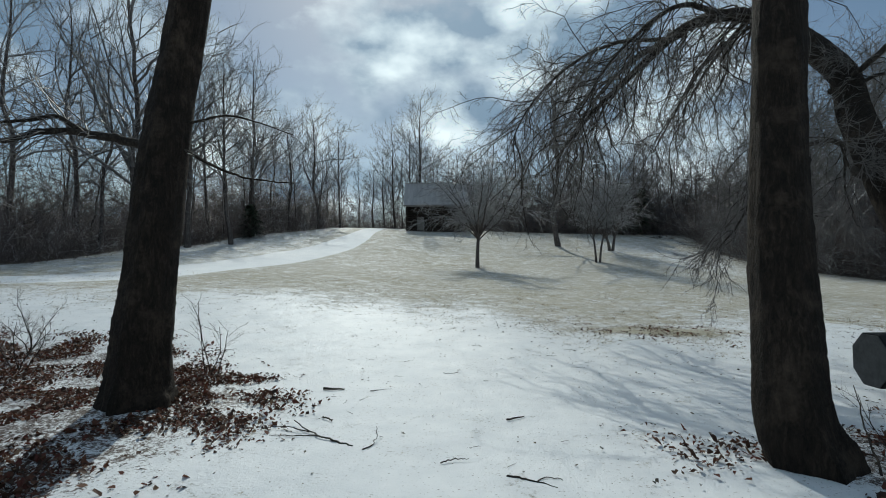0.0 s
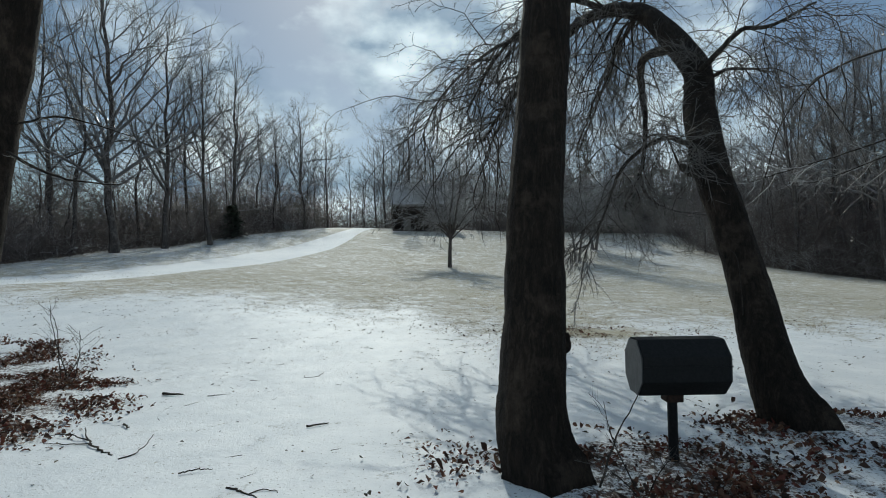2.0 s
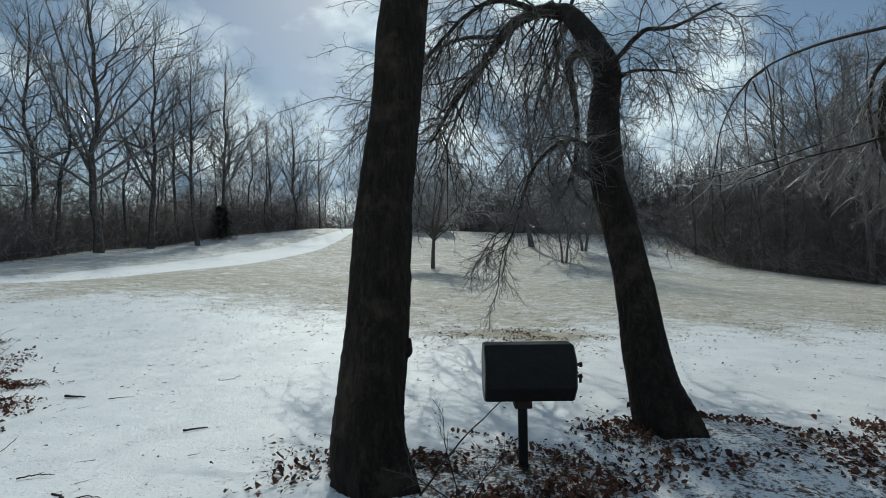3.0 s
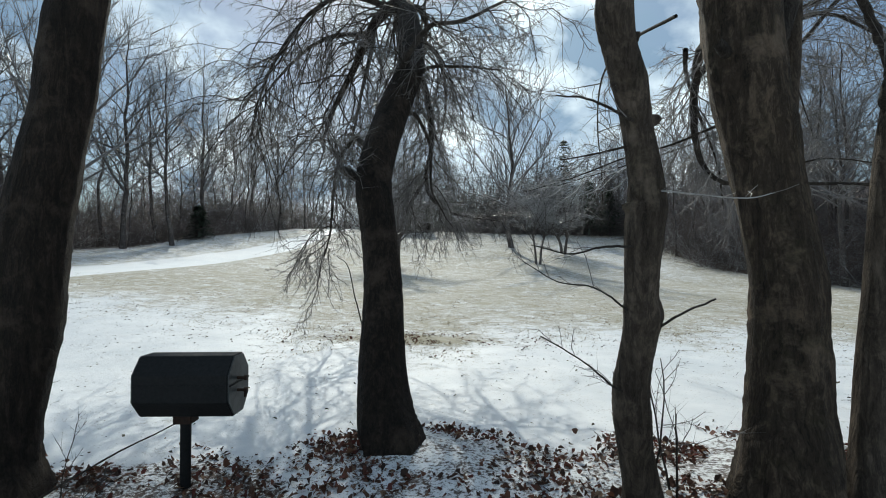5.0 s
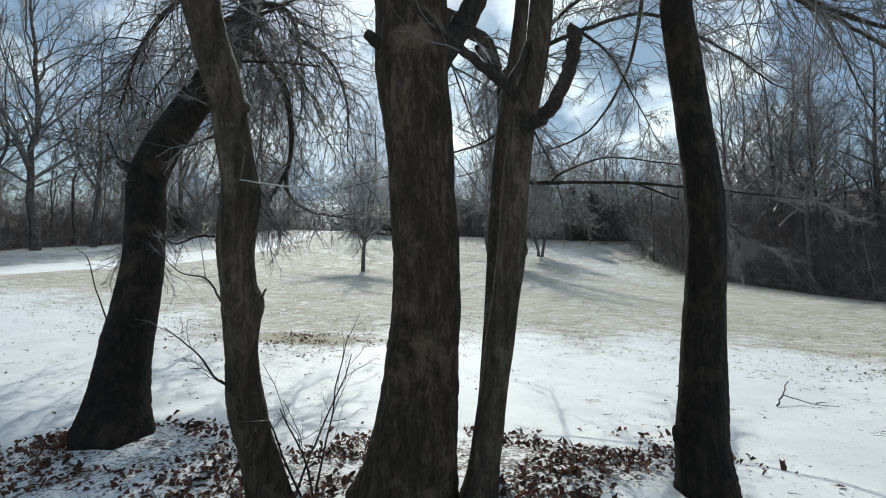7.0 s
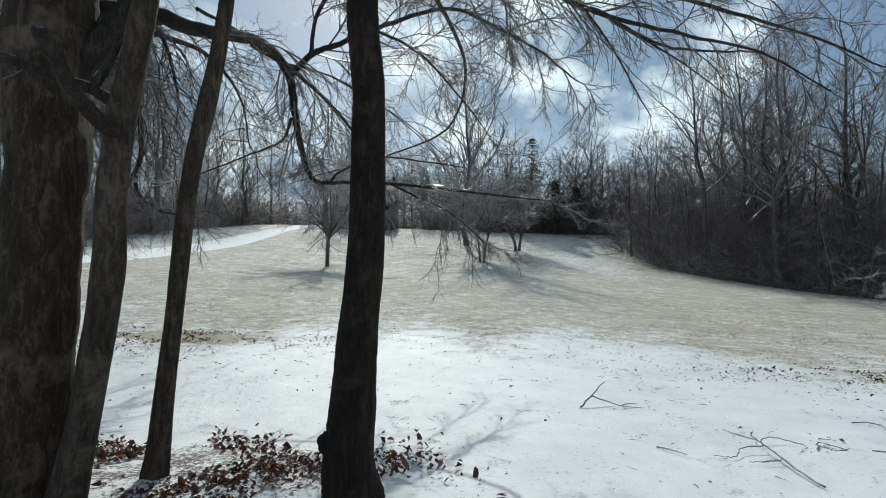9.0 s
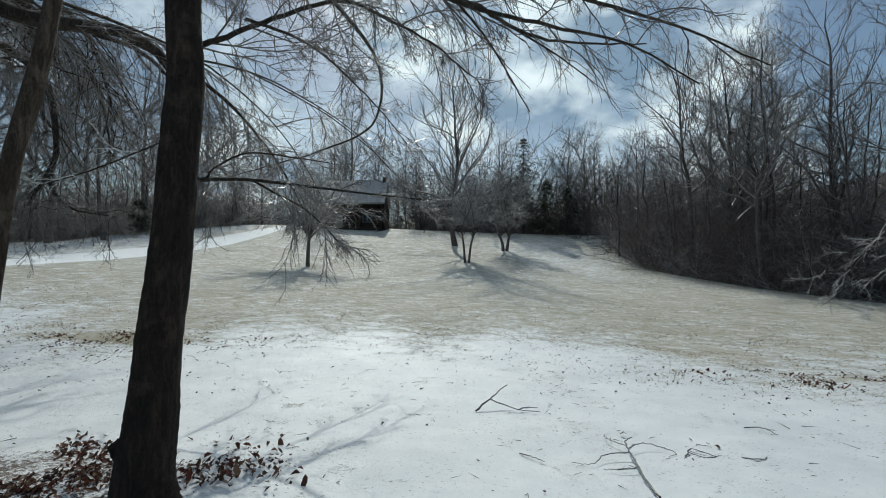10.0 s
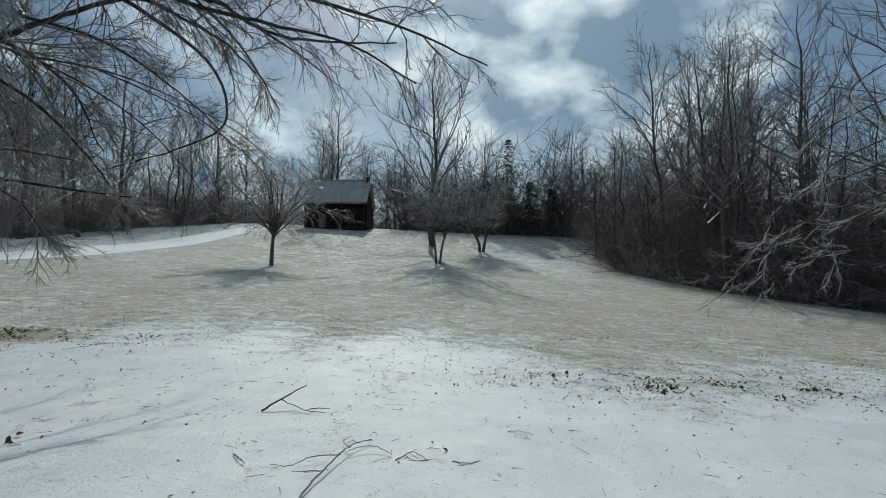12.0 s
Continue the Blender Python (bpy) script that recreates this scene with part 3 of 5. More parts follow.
def limb(ob, base, points, r0, r1, sides=8, steps=6, material=None, name="limb"):
    geo = Geo()
    pts = smooth_line(points, steps) - base
    rng = np.random.default_rng(len(pts) + int(abs(points[0][0]) * 100))
    pts[1:] += rng.normal(size=pts[1:].shape) * min(r0 * 0.12, 0.006)
    tube(geo, pts, np.linspace(r0, r1, len(pts)), sides)
    geo.part(name, material or M_LIMB, ob)
    return list(pts), [unit(w) for w in np.gradient(pts, axis=0)]


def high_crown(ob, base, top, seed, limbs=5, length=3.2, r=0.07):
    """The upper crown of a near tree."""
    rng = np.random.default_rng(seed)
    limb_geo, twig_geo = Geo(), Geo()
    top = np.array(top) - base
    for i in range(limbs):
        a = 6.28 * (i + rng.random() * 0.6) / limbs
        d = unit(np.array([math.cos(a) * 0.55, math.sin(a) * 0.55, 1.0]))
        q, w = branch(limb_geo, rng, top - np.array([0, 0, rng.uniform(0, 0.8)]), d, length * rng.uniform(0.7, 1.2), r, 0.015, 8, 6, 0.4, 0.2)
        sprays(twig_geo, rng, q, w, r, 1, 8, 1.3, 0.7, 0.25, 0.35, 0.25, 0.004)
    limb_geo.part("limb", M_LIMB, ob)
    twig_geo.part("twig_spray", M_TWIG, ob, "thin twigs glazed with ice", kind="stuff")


def twigs(ob, seed, rows, levels, count, length, angle, lift, from_=0.2, thin=0.0028, material=None):
    geo, rng = Geo(), np.random.default_rng(seed)
    for pts, ways, r in rows:
        sprays(geo, rng, pts, ways, r, levels, count, length, angle, lift, 0.35, from_, thin)
    geo.part("twig_spray", material or M_TWIG, ob, "thin twigs glazed with ice", kind="stuff")


def oak_by_drive():
    ob, base = near_tree("leaning_tree", "leaning dark-barked tree at the edge of the drive, among fallen leaves",
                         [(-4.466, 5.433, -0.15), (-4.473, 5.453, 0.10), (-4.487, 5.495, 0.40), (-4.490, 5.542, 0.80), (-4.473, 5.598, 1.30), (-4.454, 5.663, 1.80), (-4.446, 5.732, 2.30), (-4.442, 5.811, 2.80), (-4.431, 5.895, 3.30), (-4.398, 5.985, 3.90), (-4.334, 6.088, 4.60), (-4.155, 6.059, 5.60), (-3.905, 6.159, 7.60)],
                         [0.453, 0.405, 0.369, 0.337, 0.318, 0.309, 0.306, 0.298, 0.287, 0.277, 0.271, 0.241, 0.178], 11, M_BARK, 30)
    a = limb(ob, base, [(-4.63, 5.94, 3.42), (-4.84, 6.01, 3.50), (-5.28, 5.93, 3.59), (-5.67, 5.84, 3.63), (-5.93, 5.62, 3.55), (-6.23, 5.50, 3.42), (-7.00, 5.42, 3.54), (-7.91, 5.34, 3.64)], 0.07, 0.02)
    b = limb(ob, base, [(-5.38, 5.93, 3.59), (-5.62, 5.86, 3.72), (-5.81, 5.77, 3.81), (-6.19, 5.44, 3.64), (-6.90, 5.28, 3.87)], 0.04, 0.012)
    c = limb(ob, base, [(-4.37, 5.91, 3.47), (-4.09, 5.88, 3.34), (-3.74, 5.85, 3.15), (-3.31, 5.92, 3.00), (-2.74, 6.01, 2.94)], 0.03, 0.006, 6)
    d = limb(ob, base, [(-4.35, 5.95, 3.69), (-4.06, 5.97, 3.78), (-3.70, 6.09, 3.90), (-3.35, 6.18, 3.85), (-2.84, 6.35, 3.69)], 0.024, 0.005, 6)
    twigs(ob, 5, [(*a, 0.05), (*b, 0.03)], 2, 13, 0.9, 0.8, 0.1)
    twigs(ob, 6, [(*c, 0.012), (*d, 0.01)], 1, 8, 0.45, 0.7, 0.0)
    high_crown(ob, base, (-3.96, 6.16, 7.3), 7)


def straight_trunk():
    ob, base = near_tree("straight_tree", "tall straight tree with dark furrowed bark beside the drive",
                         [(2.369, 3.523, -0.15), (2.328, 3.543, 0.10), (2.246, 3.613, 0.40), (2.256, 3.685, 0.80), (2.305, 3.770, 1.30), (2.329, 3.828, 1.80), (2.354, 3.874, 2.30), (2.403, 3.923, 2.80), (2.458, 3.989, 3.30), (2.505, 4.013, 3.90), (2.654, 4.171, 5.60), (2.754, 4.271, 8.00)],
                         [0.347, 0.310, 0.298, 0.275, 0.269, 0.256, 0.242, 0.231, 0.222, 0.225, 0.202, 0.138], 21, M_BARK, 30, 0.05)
    bm = bmesh.new()
    r = bmesh.ops.create_icosphere(bm, subdivisions=3, radius=0.055)
    for v in r["verts"]:
        v.co *= 1 + 0.35 * noise.noise(v.co * 26)
        v.co += Vector((2.557, 3.737, 1.18)) - Vector(base)
        v.co.z += 0.5 * (v.co.z - 1.12)
    part("burl", bm, M_BARK, ob, "knobbly burl on the bark", True)
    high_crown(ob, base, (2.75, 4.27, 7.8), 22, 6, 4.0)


def weeping_tree():
    ob, base = near_tree("weeping_tree", "leaning weeping tree with arching ice-glazed branches",
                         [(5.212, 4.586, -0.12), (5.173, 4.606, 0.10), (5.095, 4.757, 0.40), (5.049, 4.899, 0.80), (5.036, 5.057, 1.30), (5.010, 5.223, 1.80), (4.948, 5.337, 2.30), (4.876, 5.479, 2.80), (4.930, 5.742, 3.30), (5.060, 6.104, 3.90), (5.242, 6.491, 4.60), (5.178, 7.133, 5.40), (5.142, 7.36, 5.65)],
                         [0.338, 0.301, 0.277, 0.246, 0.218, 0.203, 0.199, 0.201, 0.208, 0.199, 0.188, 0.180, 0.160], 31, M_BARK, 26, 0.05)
    arch = limb(ob, base, [(5.18, 7.1, 5.36), (5.1, 7.62, 5.93), (4.96, 8.10, 6.32), (4.66, 8.70, 6.60), (4.26, 9.40, 6.61), (3.68, 10.30, 6.10), (3.14, 11.00, 5.61), (2.63, 11.80, 4.97)], 0.18, 0.03, 14, 8, M_BARK)
    second = limb(ob, base, [(5.01, 7.80, 6.02), (5.20, 8.30, 6.41), (5.35, 9.00, 6.51), (5.23, 9.90, 6.11), (5.02, 10.70, 5.32)], 0.07, 0.02)
    side = limb(ob, base, [(4.76, 8.55, 6.54), (3.97, 8.40, 6.69), (3.27, 8.40, 6.35), (2.56, 8.70, 5.67), (2.05, 9.01, 4.79)], 0.06, 0.015)
    limb(ob, base, [(4.8, 5.52, 2.86), (4.62, 5.54, 2.92), (4.49, 5.55, 2.99)], 0.07, 0.045, 8, 4)
    stub_twig = limb(ob, base, [(4.5, 5.55, 2.98), (4.42, 5.54, 3.15), (4.33, 5.52, 3.36)], 0.018, 0.008, 6)
    limb(ob, base, [(4.84, 4.95, 1.2), (4.77, 4.86, 1.55), (4.71, 4.82, 1.85), (4.6, 4.8, 1.95)], 0.008, 0.003, 5)
    back = limb(ob, base, [(4.3, 9.2, 6.52), (4.05, 10.6, 6.7), (3.6, 12.0, 6.35), (3.1, 13.2, 5.5), (2.7, 13.9, 4.6)], 0.07, 0.015)
    back2 = limb(ob, base, [(5.2, 9.3, 6.35), (5.6, 10.8, 6.5), (5.7, 12.2, 6.0), (5.5, 13.3, 5.0)], 0.06, 0.015)
    right = limb(ob, base, [(5.11, 6.56, 4.34), (5.20, 6.09, 4.51), (5.53, 5.91, 4.86), (5.97, 5.90, 4.93), (6.62, 6.00, 5.29)], 0.05, 0.015)
    right2 = limb(ob, base, [(5.12, 6.43, 4.15), (5.42, 6.20, 4.43), (5.91, 6.39, 4.54), (6.51, 6.69, 4.61)], 0.035, 0.01)
    low = limb(ob, base, [(5.14, 7.00, 5.13), (5.13, 8.00, 5.38), (5.32, 8.55, 5.08), (5.43, 8.68, 4.52), (5.41, 8.76, 3.75), (5.18, 8.72, 3.20), (4.99, 8.69, 2.85)], 0.085, 0.02)
    low3 = limb(ob, base, [(5.33, 8.76, 3.50), (5.39, 8.72, 3.15), (5.63, 8.70, 2.89), (5.97, 8.63, 2.75), (6.66, 8.59, 2.63)], 0.04, 0.008)
    low4 = limb(ob, base, [(5.09, 6.16, 3.76), (5.29, 6.45, 3.91), (5.48, 6.76, 3.56), (5.50, 6.80, 2.95), (5.69, 6.90, 2.55)], 0.035, 0.008)
    low2 = limb(ob, base, [(4.90, 5.62, 3.16), (4.54, 6.05, 3.47), (4.17, 6.62, 3.17), (4.01, 7.01, 2.48), (3.81, 7.39, 1.99)], 0.04, 0.01)
    far = limb(ob, base, [(4.21, 9.50, 6.55), (3.17, 10.00, 6.70), (2.27, 10.50, 6.37), (1.46, 10.80, 5.59), (1.04, 11.21, 4.81)], 0.05, 0.012)
    rng = np.random.default_rng(33)
    fine = Geo()
    for pts, ways, r, count, length in ((*arch, 0.05, 56, 2.8), (*second, 0.035, 38, 2.5), (*side, 0.03, 44, 2.3), (*far, 0.03, 46, 2.4), (*right, 0.02, 14, 1.1), (*right2, 0.016, 14, 1.1), (*low, 0.02, 24, 1.1), (*low3, 0.02, 12, 0.8), (*low4, 0.016, 12, 0.8), (*low2, 0.02, 20, 1.0), (*stub_twig, 0.008, 4, 0.5), (*back, 0.035, 44, 2.8), (*back2, 0.03, 26, 2.5)):
        for i in range(count):
            u = (0.12 + 0.88 * (i + rng.random()) / count) * (len(pts) - 1)
            j = min(int(u), len(pts) - 2)
            p = pts[j] + (pts[j + 1] - pts[j]) * (u - j)
            d = aside(ways[j], rng.uniform(0.5, 1.25), rng)
            d = unit(d + np.array([0, 0, 0.25]))
            L = length * rng.uniform(0.55, 1.25)
            strand = Geo()
            q, w = branch(strand, rng, p, d, L, max(r * 0.42, 0.006), 0.004, 8, 4, 0.85, -1.75)
            strand.part("branch", M_LIMB, ob, "drooping branch")
            sprays(fine, rng, q, w, 0.008, 1, 14, 0.62, 0.75, -0.35, 0.6, 0.1, 0.0030)
    fine.part("twig_spray", M_TWIG, ob, "hanging twigs glazed with ice", kind="stuff")


def crooked_sapling():
    ob, base = near_tree("crooked_tree", "slender crooked tree with knotty grey-brown bark",
                         [(7.103, 3.482, -0.12), (7.089, 3.454, 0.20), (7.023, 3.365, 0.55), (6.991, 3.315, 0.78), (6.966, 3.269, 0.98), (6.972, 3.217, 1.20), (6.992, 3.172, 1.40), (7.003, 3.146, 1.52), (6.987, 3.119, 1.64), (6.990, 3.080, 1.86), (7.006, 3.065, 2.10), (7.015, 3.057, 2.22), (7.001, 3.046, 2.40), (6.959, 3.030, 2.64), (6.928, 3.014, 2.85), (6.892, 2.991, 3.02), (6.838, 2.968, 3.20), (6.789, 2.943, 3.45), (6.804, 2.953, 3.80), (6.749, 2.983, 4.40), (6.689, 3.033, 5.60), (6.589, 3.133, 7.00)],
                         [0.160, 0.131, 0.120, 0.126, 0.112, 0.105, 0.113, 0.130, 0.110, 0.113, 0.120, 0.123, 0.103, 0.099, 0.103, 0.114, 0.105, 0.116, 0.097, 0.097, 0.082, 0.058], 41, M_BARK_SMOOTH, 24, 0.06, 5, 0.07)
    for z, a in ((1.38, 0.2), (1.52, 2.6), (2.2, 3.0), (2.75, 0.1), (3.25, 3.2), (1.9, 1.0)):
        p = np.array([6.985 - 0.01 * (z - 1.5), 3.19 - 0.146 * (z - 1.5), z]) - base
        d = np.array([math.cos(a), -abs(math.sin(a)), 0.2])
        knot = Geo()
        tube(knot, [p + d * 0.045, p + d * 0.095, p + d * 0.118], [0.046, 0.034, 0.012], 8)
        knot.part("knot", M_BARK_SMOOTH, ob, "knot where a side branch broke off")
    a = limb(ob, base, [(7.04, 3.16, 1.41), (7.11, 3.10, 1.45), (7.18, 2.94, 1.55), (7.29, 2.79, 1.64)], 0.013, 0.006, 6)
    b = limb(ob, base, [(7.00, 2.99, 2.31), (7.07, 2.94, 2.30), (7.25, 2.84, 2.26), (7.49, 2.79, 2.23), (7.64, 2.77, 2.26)], 0.006, 0.003, 5, 6, M_ICE)
    c = limb(ob, base, [(6.89, 3.20, 1.00), (6.80, 3.20, 1.05), (6.65, 3.28, 1.18), (6.37, 3.36, 1.35)], 0.011, 0.004, 5)
    d = limb(ob, base, [(6.90, 2.95, 2.74), (6.80, 2.95, 2.80), (6.64, 3.04, 2.92), (6.46, 3.14, 2.98)], 0.013, 0.005, 5)
    e = limb(ob, base, [(6.89, 2.98, 1.96), (6.72, 3.08, 1.96), (6.54, 3.18, 1.92), (6.31, 3.33, 1.99)], 0.010, 0.004, 5)
    f = limb(ob, base, [(6.92, 3.00, 2.61), (6.73, 3.10, 2.58), (6.50, 3.25, 2.57)], 0.010, 0.004, 5)
    g = limb(ob, base, [(6.89, 3.09, 1.55), (6.72, 3.23, 1.69), (6.49, 3.33, 1.73), (6.26, 3.43, 1.88)], 0.008, 0.003, 5)
    twigs(ob, 43, [(*c, 0.006), (*d, 0.007), (*e, 0.006), (*f, 0.006), (*g, 0.006)], 1, 7, 0.3, 0.7, 0.1, 0.15, 0.0022)
    twigs(ob, 44, [(*b, 0.005)], 0, 6, 0.22, 0.7, 0.1, 0.2, 0.0022)
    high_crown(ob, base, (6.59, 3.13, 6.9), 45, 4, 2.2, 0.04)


def broad_trunk():
    ob, base = near_tree("broad_tree", "broad old tree with flaking mossy bark and a forked top",
                         [(8.016, 3.329, -0.15), (8.039, 3.349, 0.10), (8.085, 3.389, 0.40), (8.132, 3.431, 0.80), (8.165, 3.453, 1.30), (8.183, 3.484, 1.80), (8.146, 3.552, 2.30), (8.111, 3.615, 2.80), (8.049, 3.657, 3.30), (8.041, 3.708, 3.90), (8.007, 3.729, 4.20), (7.907, 3.759, 5.50), (7.807, 3.759, 7.50)],
                         [0.378, 0.338, 0.306, 0.274, 0.245, 0.235, 0.238, 0.253, 0.271, 0.279, 0.263, 0.208, 0.142], 51, M_BARK_MOSS, 36, 0.05, 6, 0.035)
    limb(ob, base, [(8.13, 3.67, 3.15), (8.28, 3.76, 3.46), (8.42, 3.86, 3.71), (8.56, 3.91, 4.03), (8.69, 3.96, 4.86), (8.78, 4.06, 5.98)], 0.12, 0.07, 12)
    limb(ob, base, [(7.90, 3.56, 3.39), (7.79, 3.50, 3.43), (7.74, 3.48, 3.48)], 0.05, 0.04, 8, 4)
    arch = limb(ob, base, [(8.05, 3.85, 3.85), (8.3, 4.4, 4.1), (8.6, 4.95, 4.2), (8.82, 5.7, 4.44), (8.99, 6.2, 4.24), (9.03, 6.35, 3.75), (9.12, 6.4, 3.25), (9.3, 6.25, 2.92), (9.6, 5.95, 2.82)], 0.085, 0.022, 10, 7)
    a = limb(ob, base, [(9.5, 6.05, 2.84), (9.95, 5.6, 2.77), (10.5, 5.3, 2.7), (11.1, 5.1, 2.6), (11.7, 5.0, 2.52), (12.2, 4.95, 2.46)], 0.024, 0.006, 6)
    b = limb(ob, base, [(10.4, 5.34, 2.71), (10.7, 5.2, 2.55), (11.0, 5.1, 2.4), (11.25, 5.0, 2.2), (11.4, 4.95, 2.05)], 0.013, 0.005, 6)
    c = limb(ob, base, [(8.99, 6.2, 4.22), (9.26, 6.3, 4.56), (9.6, 6.4, 4.75), (10.3, 6.5, 5.08), (11.05, 6.6, 5.31), (11.7, 6.6, 5.03), (12.2, 6.6, 4.75), (12.75, 6.5, 4.25)], 0.045, 0.01, 8)
    d = limb(ob, base, [(8.67, 5.81, 4.47), (8.95, 6.36, 4.39), (9.42, 6.96, 4.03), (9.89, 7.35, 3.37), (10.18, 7.72, 2.71)], 0.035, 0.01, 6)
    h = limb(ob, base, [(9.98, 6.08, 4.81), (10.55, 6.66, 4.78), (11.12, 7.26, 4.41), (11.69, 7.76, 3.85)], 0.025, 0.007, 6)
    i = limb(ob, base, [(9.33, 5.96, 4.40), (9.61, 5.36, 4.65), (10.17, 4.76, 4.72), (10.90, 4.36, 4.47), (11.62, 4.06, 4.04)], 0.028, 0.007, 6)
    twigs(ob, 57, [(*h, 0.015), (*i, 0.015)], 2, 22, 1.0, 0.8, -0.2, 0.15, 0.0026)
    # k, m and n are invented limbs, added to throw twig shadows on the snow.
    k = limb(ob, base, [(8.30, 5.26, 4.61), (8.28, 6.76, 4.97), (8.45, 8.26, 5.10), (8.82, 9.76, 4.74), (9.20, 10.76, 4.07), (9.48, 11.56, 3.31)], 0.022, 0.008, 7)
    m = limb(ob, base, [(8.36, 7.76, 5.07), (8.92, 9.06, 5.30), (9.68, 10.36, 5.13), (10.35, 11.36, 4.76), (10.92, 12.16, 4.19)], 0.02, 0.008, 6)
    n = limb(ob, base, [(8.83, 8.76, 5.26), (9.30, 9.26, 5.11), (10.07, 9.76, 4.74), (10.83, 10.16, 4.17), (11.31, 10.46, 3.69)], 0.016, 0.007, 6)
    twigs(ob, 59, [(*m, 0.02), (*n, 0.016)], 2, 11, 1.2, 0.7, -0.3, 0.15, 0.0034)
    twigs(ob, 58, [(*k, 0.025)], 2, 9, 1.2, 0.8, -0.3, 0.2, 0.003)
    g = limb(ob, base, [(9.6, 5.95, 2.84), (9.75, 5.85, 2.95), (10.2, 5.7, 3.08), (10.8, 5.6, 3.0), (11.2, 5.5, 2.92)], 0.016, 0.005, 6)
    icy = limb(ob, base, [(9.14, 5.86, 3.58), (8.81, 6.46, 3.47), (8.28, 6.75, 3.36), (7.52, 6.78, 3.08), (6.85, 6.79, 2.89)], 0.02, 0.005, 6)
    twigs(ob, 56, [(*icy, 0.012)], 2, 9, 0.7, 0.6, 0.0, 0.15, 0.0028, M_ICE)
    twigs(ob, 52, [(*a, 0.014), (*b, 0.009), (*g, 0.012)], 2, 15, 0.6, 0.6, -0.25, 0.15, 0.0024)
    twigs(ob, 53, [(*c, 0.025)], 2, 26, 1.1, 0.8, -0.2, 0.15, 0.0026)
    twigs(ob, 54, [(*d, 0.02), (*arch, 0.03)], 2, 22, 1.0, 0.85, -0.3, 0.2, 0.0028)
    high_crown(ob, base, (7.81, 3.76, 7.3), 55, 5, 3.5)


def forked_tree():
    ob, base = near_tree("forked_tree", "slim smooth-barked tree with forking upper limbs",
                         [(8.479, 3.249, -0.12), (8.508, 3.269, 0.10), (8.566, 3.303, 0.40), (8.624, 3.338, 0.80), (8.693, 3.354, 1.30), (8.759, 3.357, 1.80), (8.790, 3.325, 2.30), (8.852, 3.314, 2.80), (8.946, 3.319, 3.30), (9.034, 3.385, 4.20), (9.154, 3.415, 5.60), (9.254, 3.515, 7.20)],
                         [0.144, 0.128, 0.112, 0.095, 0.096, 0.099, 0.090, 0.090, 0.083, 0.075, 0.062, 0.044], 61, M_BARK_SMOOTH, 22, 0.04, 5, 0.05)
    bm = bmesh.new()
    r = bmesh.ops.create_icosphere(bm, subdivisions=2, radius=0.075)
    for v in r["verts"]:
        v.co *= 1 + 0.3 * noise.noise(v.co * 20)
        v.co += Vector((8.815, 3.33, 1.9)) - Vector(base)
    part("knot", bm, M_BARK_SMOOTH, ob, "", True)
    a = limb(ob, base, [(8.84, 3.30, 2.85), (8.77, 3.28, 2.96), (8.64, 3.12, 3.01), (8.47, 2.92, 3.05), (8.20, 2.71, 3.19), (7.90, 2.51, 3.44)], 0.045, 0.02)
    limb(ob, base, [(8.73, 3.22, 2.99), (8.81, 3.23, 3.13), (8.87, 3.25, 3.30)], 0.03, 0.02, 7, 4)
    limb(ob, base, [(8.84, 3.3, 2.72), (8.93, 3.0, 2.72), (8.98, 2.75, 2.8), (9.0, 2.6, 2.92), (9.0, 2.5, 3.04)], 0.05, 0.036, 8)
    twigs(ob, 63, [(*a, 0.02)], 1, 6, 0.5, 0.7, 0.1, 0.5)
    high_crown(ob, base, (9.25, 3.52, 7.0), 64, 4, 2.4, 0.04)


def slim_tree():
    ob, base = near_tree("slim_tree", "slim straight young tree with grey bark",
                         [(8.627, 4.092, -0.10), (8.636, 4.112, 0.10), (8.654, 4.136, 0.40), (8.675, 4.162, 0.80), (8.709, 4.197, 1.30), (8.738, 4.231, 1.80), (8.766, 4.267, 2.30), (8.810, 4.317, 2.80), (8.887, 4.383, 3.30), (8.978, 4.421, 3.90), (9.042, 4.459, 4.60), (9.162, 4.529, 6.50)],
                         [0.109, 0.097, 0.087, 0.077, 0.070, 0.072, 0.072, 0.073, 0.078, 0.068, 0.062, 0.039], 71, M_BARK_SMOOTH, 18, 0.04)
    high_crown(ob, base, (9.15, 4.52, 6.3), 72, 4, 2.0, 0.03)


